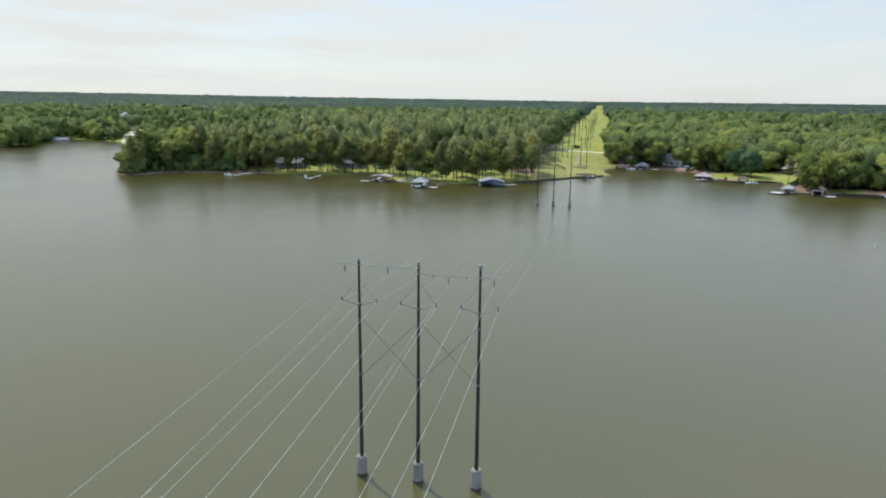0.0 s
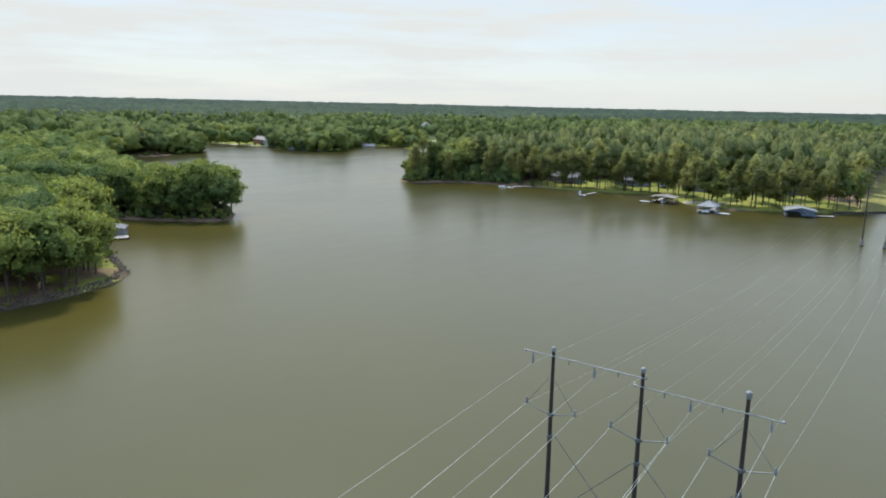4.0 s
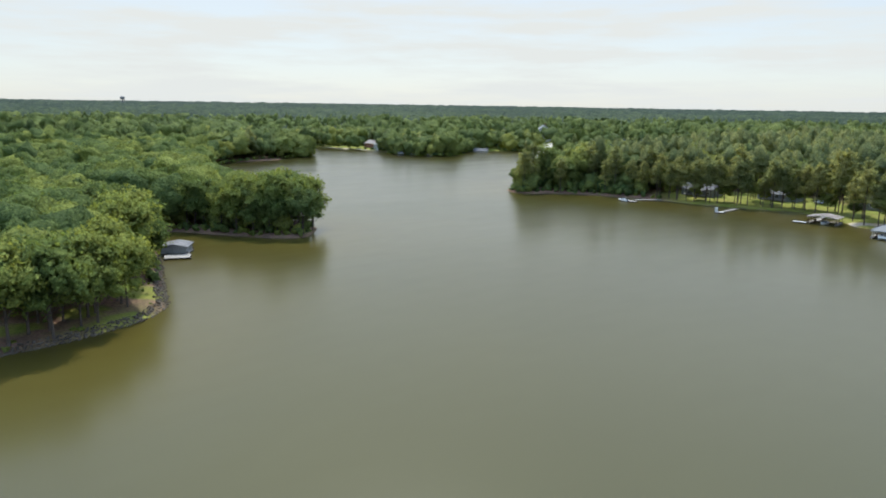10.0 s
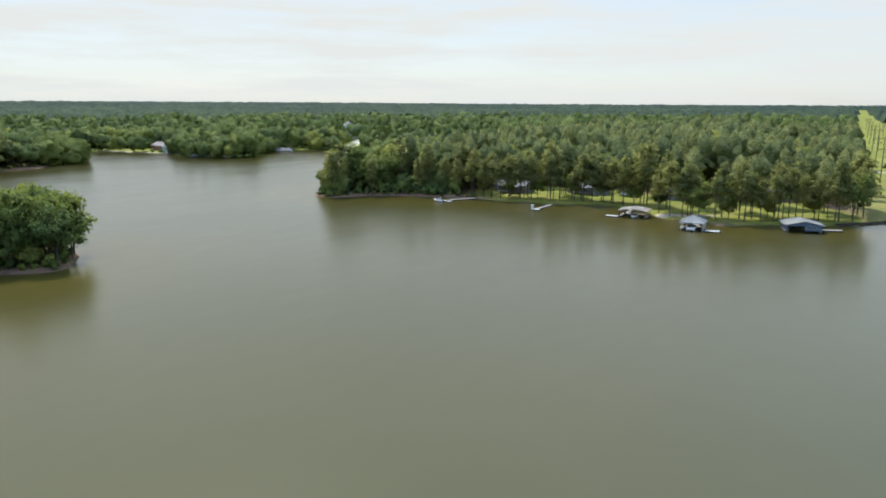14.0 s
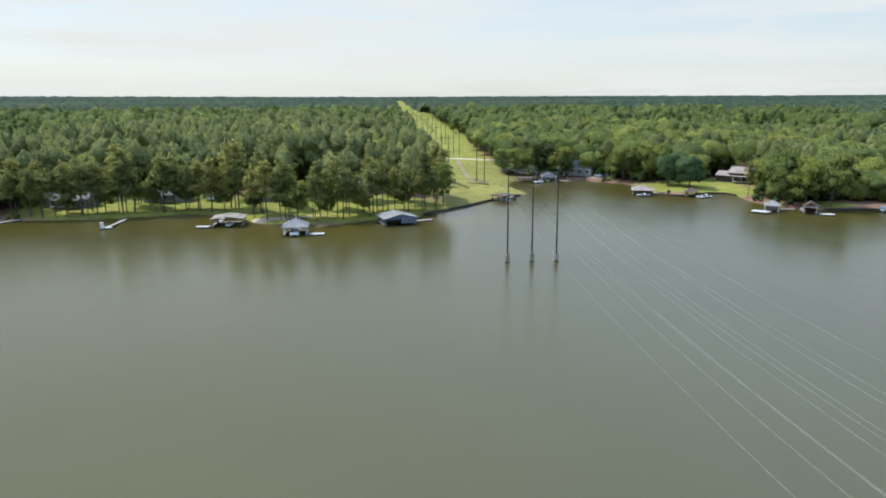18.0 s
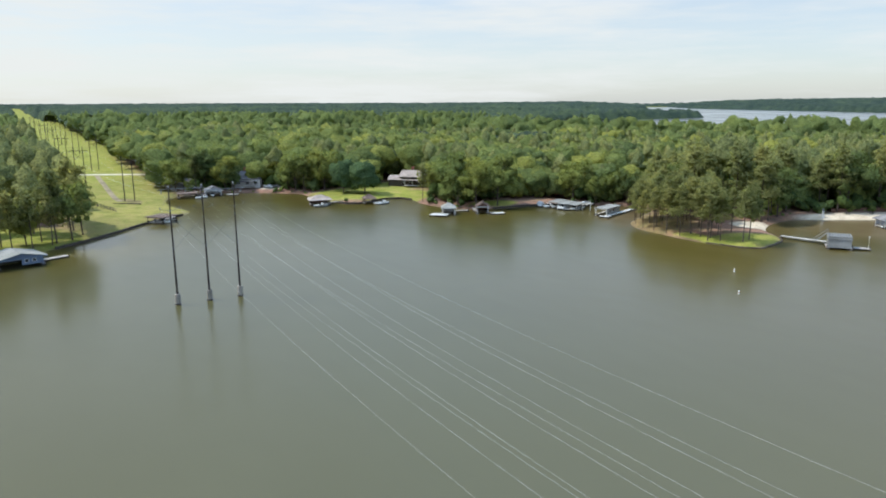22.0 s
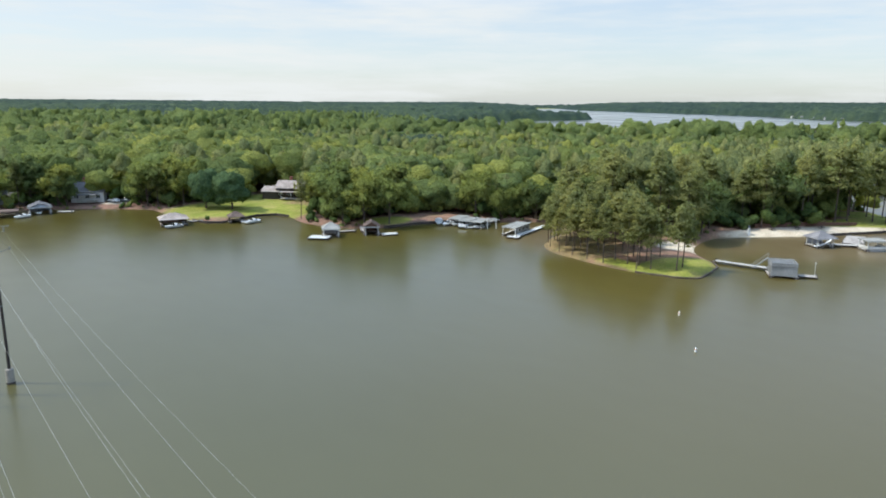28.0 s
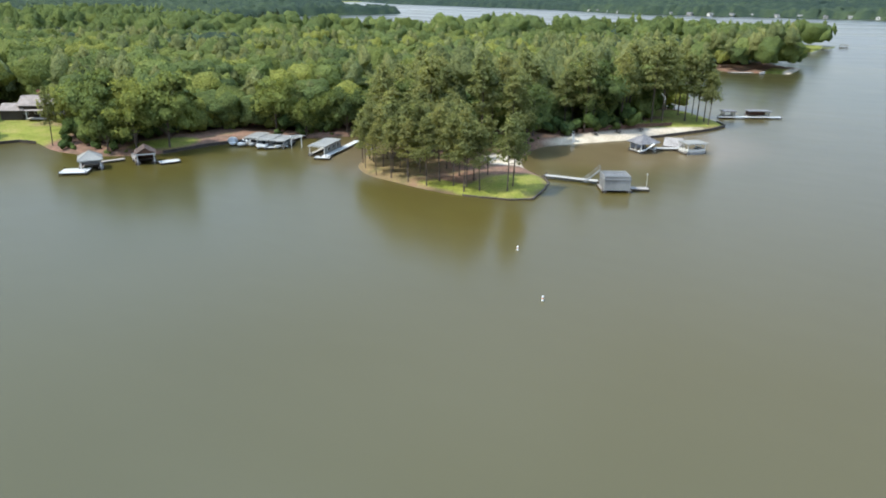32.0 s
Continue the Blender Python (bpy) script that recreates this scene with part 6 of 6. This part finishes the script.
def house(x, y, rz, w, d, eave, rise, wall, roof, label, chimney=True, wings=(), porch=False, name="house"):
    t = thing(name, (x, y, land_at(x, y)), rz, label, "house", "houses by the lake")
    p = part("wall", Build().box((0, 0, eave / 2 - 0.4), (d, w, eave + 0.8)).poly(
        [(s * d / 2, q * w / 2, eave) for q in (-1, 1) for s in (-1, 1)] + [(0, q * w / 2, eave + rise * 0.9) for q in (-1, 1)],
        [(0, 1, 4), (3, 2, 5), (0, 4, 5, 2), (1, 3, 5, 4)]), wall, t)
    r = part("roof", Build().gable((0, 0, eave - 0.1), d + 1.2, w + 1.0, rise), roof, t)
    for k in range(6):          # shingle courses
        q = (k + 0.5) / 6
        b = Build()
        for e in (-1, 1):
            b.box((e * (d / 2 + 0.6) * q, 0, eave - 0.1 + rise * (1 - q) + 0.15), (0.10, w + 1.0, 0.06))
        part("course", b, roof, r)
    part("ridge_cap", Build().box((0, 0, eave + rise + 0.06), (0.3, w + 1.0, 0.12), chamfer=0.03), roof, r)
    if chimney:
        part("chimney", Build().box((d * 0.18, w * 0.2, eave + rise * 0.8), (0.9, 0.9, rise + 1.2), chamfer=0.05), red_wall, r)
    for side in (-1, 1):
        for k in range(max(2, int(w / 3.2))):
            q = ((k + 0.5) / max(2, int(w / 3.2)) - 0.5) * w
            f = part("window", Build().box((side * (d / 2 + 0.03), q, eave * 0.55), (0.08, 1.5, 1.35)), white_paint, t)
            part("pane", Build().box((side * (d / 2 + 0.06), q - 0.35, eave * 0.55), (0.06, 0.58, 1.15)), glass, f)
            part("pane", Build().box((side * (d / 2 + 0.06), q + 0.35, eave * 0.55), (0.06, 0.58, 1.15)), glass, f)
    for e in (-1, 1):
        f = part("window", Build().box((0, e * (w / 2 + 0.03), eave * 0.55), (1.6, 0.08, 1.35)), white_paint, t)
        part("pane", Build().box((0, e * (w / 2 + 0.06), eave * 0.55), (1.4, 0.06, 1.15)), glass, f)
    for cx, cy, ww, dd, ee in wings:
        g = part("wing", Build().box((cx, cy, ee / 2 - 0.4), (dd, ww, ee + 0.8)), wall, t)
        part("wing_roof", Build().gable((cx, cy, ee - 0.1), dd + 1.0, ww + 0.8, rise * 0.7), roof, g)
    if porch:
        g = part("porch", Build().box((-d / 2 - 1.5, 0, 0.5), (3.0, w * 0.6, 0.2)), pale_deck, t)
        for e in (-1, 0, 1):
            part("porch_post", Build().box((-d / 2 - 2.8, e * w * 0.28, 1.6), (0.15, 0.15, 2.4)), white_paint, g)
        part("porch_roof", Build().box((-d / 2 - 1.5, 0, 2.85), (3.3, w * 0.65, 0.14)), roof, g)
    return t


house(-144, 286, 82, 15, 8, 3.0, 2.2, grey_wall, grey_shingle, "grey lakeside house with a shallow shingle roof among pines", porch=True)
house(-114, 295, 88, 16, 8, 3.0, 2.2, blue_wall, grey_shingle, "blue-grey lakeside house with a long shingle roof", porch=True)
house(-76, 291, 80, 14, 8, 2.9, 2.2, grey_wall, tan_shingle, "tan-roofed house behind the lakeside lawn")
house(-46, 302, 95, 13, 8, 2.7, 1.8, grey_wall, grey_shingle, "low grey house glimpsed between the lawn trees")
house(58.5, 364.5, 60, 11, 8, 3.6, 3.2, white_paint, grey_shingle, "white cottage with a steep grey roof by the cove", porch=True)
house(34, 374, 65, 12, 8, 3.0, 2.4, grey_wall, grey_shingle, "grey house in the shade behind the cove")
house(119.0, 321.7, 43.4, 13, 9, 4.0, 2.4, dark_wood, tan_shingle, "dark brown house with a tan shingle roof above the lawn", wings=((-1.5, 8.6, 6.0, 7.0, 2.7),), porch=True)
house(-163, 17, 40, 14, 9, 3.2, 2.4, dark_blue_wall, grey_shingle, "dark house under broadleaf trees with a grey roof")
house(150, 268, 45, 13, 8, 3.0, 2.2, red_wall, brown_shingle, "brick house hidden in the trees above the slips")
house(-530, 412, 75, 24, 10, 4.0, 3.0, red_wall, tan_shingle, "long red house on the far shore", chimney=False)
house(-512, 404, 75, 10, 8, 4.2, 2.2, white_paint, white_metal, "white boat building on the far shore", chimney=False)
house(-495, 626, 45, 20, 12, 13.0, 5.0, white_paint, grey_metal, "tall pale house above the far treetops", wings=((8, 3, 9, 7, 6.5),))
for x, y, rz in ((-590, 412, 80), (436 - 880, 468, 120)):
    house(x, y, rz, 12, 8, 3.0, 2.2, white_paint, grey_shingle, "small white house under trees on the far shore", chimney=False)
for x, y in ((-456, 377), (-444, 371), (-432, 374), (-421, 382), (-424, 402), (-437, 432), (-466, 498), (-430, 499), (-415, 492)):
    boathouse(x, y, 130 + 20 * math.sin(x), 3.8, 4.8, 1.9, "hip" if int(y) % 2 else "flat", 1.0, white_metal if int(x) % 2 else grey_shingle, "small boathouse on the far bank", None, pale_deck, ribs=False)

# far east shore: houses along the water
for k in range(17):
    x, y = 1745 + 12 * math.sin(k * 2.1) + max(0, k - 9) * 38, 180 + 48 * k
    while shore_distance([x], [y])[0] < 7:
        x += 3
    while shore_distance([x], [y])[0] > 11:
        x -= 3
    h = house(x, y, 90 * (k % 2) + 8 * k, 13, 8, 3.2, 2.6, white_paint if k % 3 else grey_wall, grey_shingle if k % 2 else white_metal, "pale lake house on the distant east shore", chimney=False)
    part("foundation", Build().box((0, 0, -4.4), (7.8, 12.8, 8.0)), concrete, h)

# ---- walls and small things on the shore ----


def seawall(pts, mat, label, h=0.6, t=0.2):
    s = thing("seawall", (0, 0, 0), 0, label, "seawall", "seawalls along the lawns", "structure")
    p = rounded_open(pts)
    for a, b in zip(p[:-1], p[1:]):
        l, ang = math.hypot(*(b - a)), math.degrees(math.atan2(b[1] - a[1], b[0] - a[0]))
        m = (a + b) / 2
        part("board", Build().box((m[0], m[1], h / 2 - 0.6), (l + 0.05, t, h + 1.2), ang), mat, s)
        part("cap", Build().box((m[0], m[1], h + 0.04), (l + 0.08, t + 0.16, 0.09), ang), mat, s)
        part("pile", Build().tube((a[0], a[1], -1.5), (a[0], a[1], h + 0.25), 0.12, n=6), mat, s)


def rounded_open(pts, gap=2.6):
    p = np.array(pts, float)
    out = [p[0]]
    for a, b in zip(p[:-1], p[1:]):
        n = max(1, int(np.linalg.norm(b - a) / gap))
        out += [a + (b - a) * (k + 1) / n for k in range(n)]
    return out


seawall([(-22, 263.4), (-14, 270.4), (-5, 280.4), (3, 290.4), (10, 297.4), (18, 304.4)], dark_wood, "dark timber seawall edging the mown clearing")
seawall([(73.2, 305), (75, 298.4), (79, 295.4), (86, 298.4), (93, 301.4), (99, 299.4), (100.6, 294)], dark_wood, "dark timber seawall below the lawn")
seawall([(113, 257.4), (125, 256.4), (136, 253.4), (144, 247.4)], dark_wood, "dark timber seawall along the wooded bank")
seawall([(124.4, 177), (125.4, 173), (127, 168.0), (130, 164.6), (136, 165.6), (143, 167.6), (148, 171.6)], rock, "low stone edging round the grassy point", 0.25)
seawall([(204, 168.4), (215, 163.4), (228, 157.4), (238, 155.4), (244.4, 159.6)], dark_wood, "timber seawall east of the beach")

wall = thing("retaining_wall", (0, 0, 0), 0, "low red-brown timber retaining wall behind the beach", "wall")
wp = rounded_open([(196, 185), (206, 180), (216, 173.5), (224, 167.5)], 2.4)
for a, b in zip(wp[:-1], wp[1:]):
    za, l, ang = land_at(*((a + b) / 2)), math.hypot(*(b - a)), math.degrees(math.atan2(b[1] - a[1], b[0] - a[0]))
    m = (a + b) / 2
    for q in range(3):
        part("board", Build().box((m[0], m[1], za + 0.16 + 0.34 * q), (l, 0.12, 0.32), ang), brown_wall, wall)
    part("post", Build().box((a[0], a[1], za + 0.55), (0.18, 0.18, 1.5), ang), brown_wall, wall)

fence = thing("rail_fence", (0, 0, 0), 0, "short dark rail fence across the clearing", "fence")
fp = rounded_open([(-8.0, 340), (-4.4, 328.6), (-1.2, 314)], 2.6)
for a, b in zip(fp[:-1], fp[1:]):
    za, zb = land_at(*a), land_at(*b)
    part("post", Build().box((a[0], a[1], za + 0.55), (0.22, 0.22, 1.4)), dark_wood, fence)
    for q in (0.5, 1.0):
        part("rail", Build().tube((a[0], a[1], za + q), (b[0], b[1], zb + q), 0.10, n=5), dark_wood, fence)

cars = ((64, 356, 30, boat_white, "white"), (67.5, 353.5, 40, dull_steel, "grey"), (-98, 293, 60, boat_white, "white"))


def car(x, y, rz, paint, tint):
    t = thing("parked_car", (x, y, land_at(x, y) + 0.05), rz, tint + " car parked under trees by the cove" if y > 330 else tint + " car parked behind the lakeside lawn", "car", "parked cars")
    prof = [(-2.2, 0.35), (-2.25, 0.75), (-1.9, 0.9), (-1.3, 1.0), (-0.8, 1.42), (0.7, 1.45), (1.5, 0.98), (2.15, 0.85), (2.2, 0.35)]
    n = len(prof)
    part("body", Build().poly([(s * (0.85 if z < 1.2 else 0.68), q, z) for s in (-1, 1) for q, z in prof],
                              [tuple(range(n)), tuple(range(2 * n - 1, n - 1, -1))] + [(i, n + i, n + (i + 1) % n, (i + 1) % n) for i in range(n)]), paint, t)
    part("windows", Build().box((0, -0.05, 1.2), (1.62, 1.7, 0.3), chamfer=0.05), glass, t)
    for i in (-1, 1):
        for j in (-1.4, 1.4):
            w = part("wheel", Build().tube((i * 0.75, j, 0.33), (i * 0.92, j, 0.33), 0.33, n=12), boat_dark, t)
            part("rim", Build().tube((i * 0.90, j, 0.33), (i * 0.935, j, 0.33), 0.19, n=10), galvanised, w)


for c in cars:
    car(*c)

# stones along the west point
rs = np.random.RandomState(8)
V, F = [], []
k = 0
for a, b in zip(SHORE_WEST[3:12], SHORE_WEST[4:13]):
    a, b = np.array(a, float), np.array(b, float)
    for j in range(int(np.linalg.norm(b - a) * 16)):
        side = np.array((a[1] - b[1], b[0] - a[0])) / np.linalg.norm(b - a)
        up = rs.uniform(-0.5, 1.6)
        p = a + (b - a) * rs.uniform() + side * up + rs.normal(size=2) * 0.2
        r = rs.uniform(0.10, 0.28)
        V.append(ICO_V * (1 + rs.uniform(-0.3, 0.3, (12, 1))) * r * (1, 1, 0.7) + (*p, 0.12 * r + 0.55 * max(0.0, up)))
        F.append(ICO_F + k)
        k += 12
tagged(new("bank_stones", array_mesh("bank_stones", np.concatenate(V), np.concatenate(F), [rock])), "loose grey-brown stones along the water's edge", "stones", kind="stuff")

# water tower on the skyline
a = radians(-71.5)
wt = thing("water_tower", (2500 * math.sin(a), 60 + 2500 * math.cos(a), land_at(2500 * math.sin(a), 60 + 2500 * math.cos(a))), 0, "distant water tower standing above the forest", "water tower")
part("tank", Build().lathe((0, 0, 30), [(1.0, 0), (6.5, 2.0), (8.0, 5.0), (7.2, 8.0), (3.5, 10.2), (0.4, 10.8)], 18), grey_wall, wt)
part("stem", Build().tube((0, 0, 0), (0, 0, 31), 1.4, n=10), grey_wall, wt)
for k in range(6):
    part("leg", Build().tube((7.5 * math.cos(k * 1.047), 7.5 * math.sin(k * 1.047), 0), (6.4 * math.cos(k * 1.047), 6.4 * math.sin(k * 1.047), 33), 0.4, n=6), grey_wall, wt)

# timber edging and a heap of cut brush in the clearing
log = thing("timber_edging", (4.8, 334.6, land_at(4.8, 334.6)), -37, "dark timber edging lying across the grass", "timber")
for q in (-4.0, -1.3, 1.4, 4.1):
    part("beam", Build().box((q, 0, 0.14), (2.6, 0.3, 0.36), chamfer=0.03), dark_wood, log)
heap = thing("brush_heap", (-1.5, 472, land_at(-1.5, 472)), 20, "dark heap of cut brush beside the dirt road", "brush heap")
v, f, L, nrm = crown_arrays("round", 91, 9, 260, 0.06, 2, 0.12)
part_mesh = array_mesh("brush", (v - (0, 0, 0.26)) * (6.5, 5.0, 3.6), f, [shaded_broad_leaf], normals=nrm)
o = new("brush", part_mesh)
o.parent = heap
b = Build()
for k in range(9):
    a = k * 0.7
    b.tube((2.2 * math.cos(a), 1.6 * math.sin(a), 0.1), (-0.6 * math.cos(a), 0.8 * math.sin(a + 1), 1.5), 0.07, 0.03, 5)
part("branches", b, bark, heap)
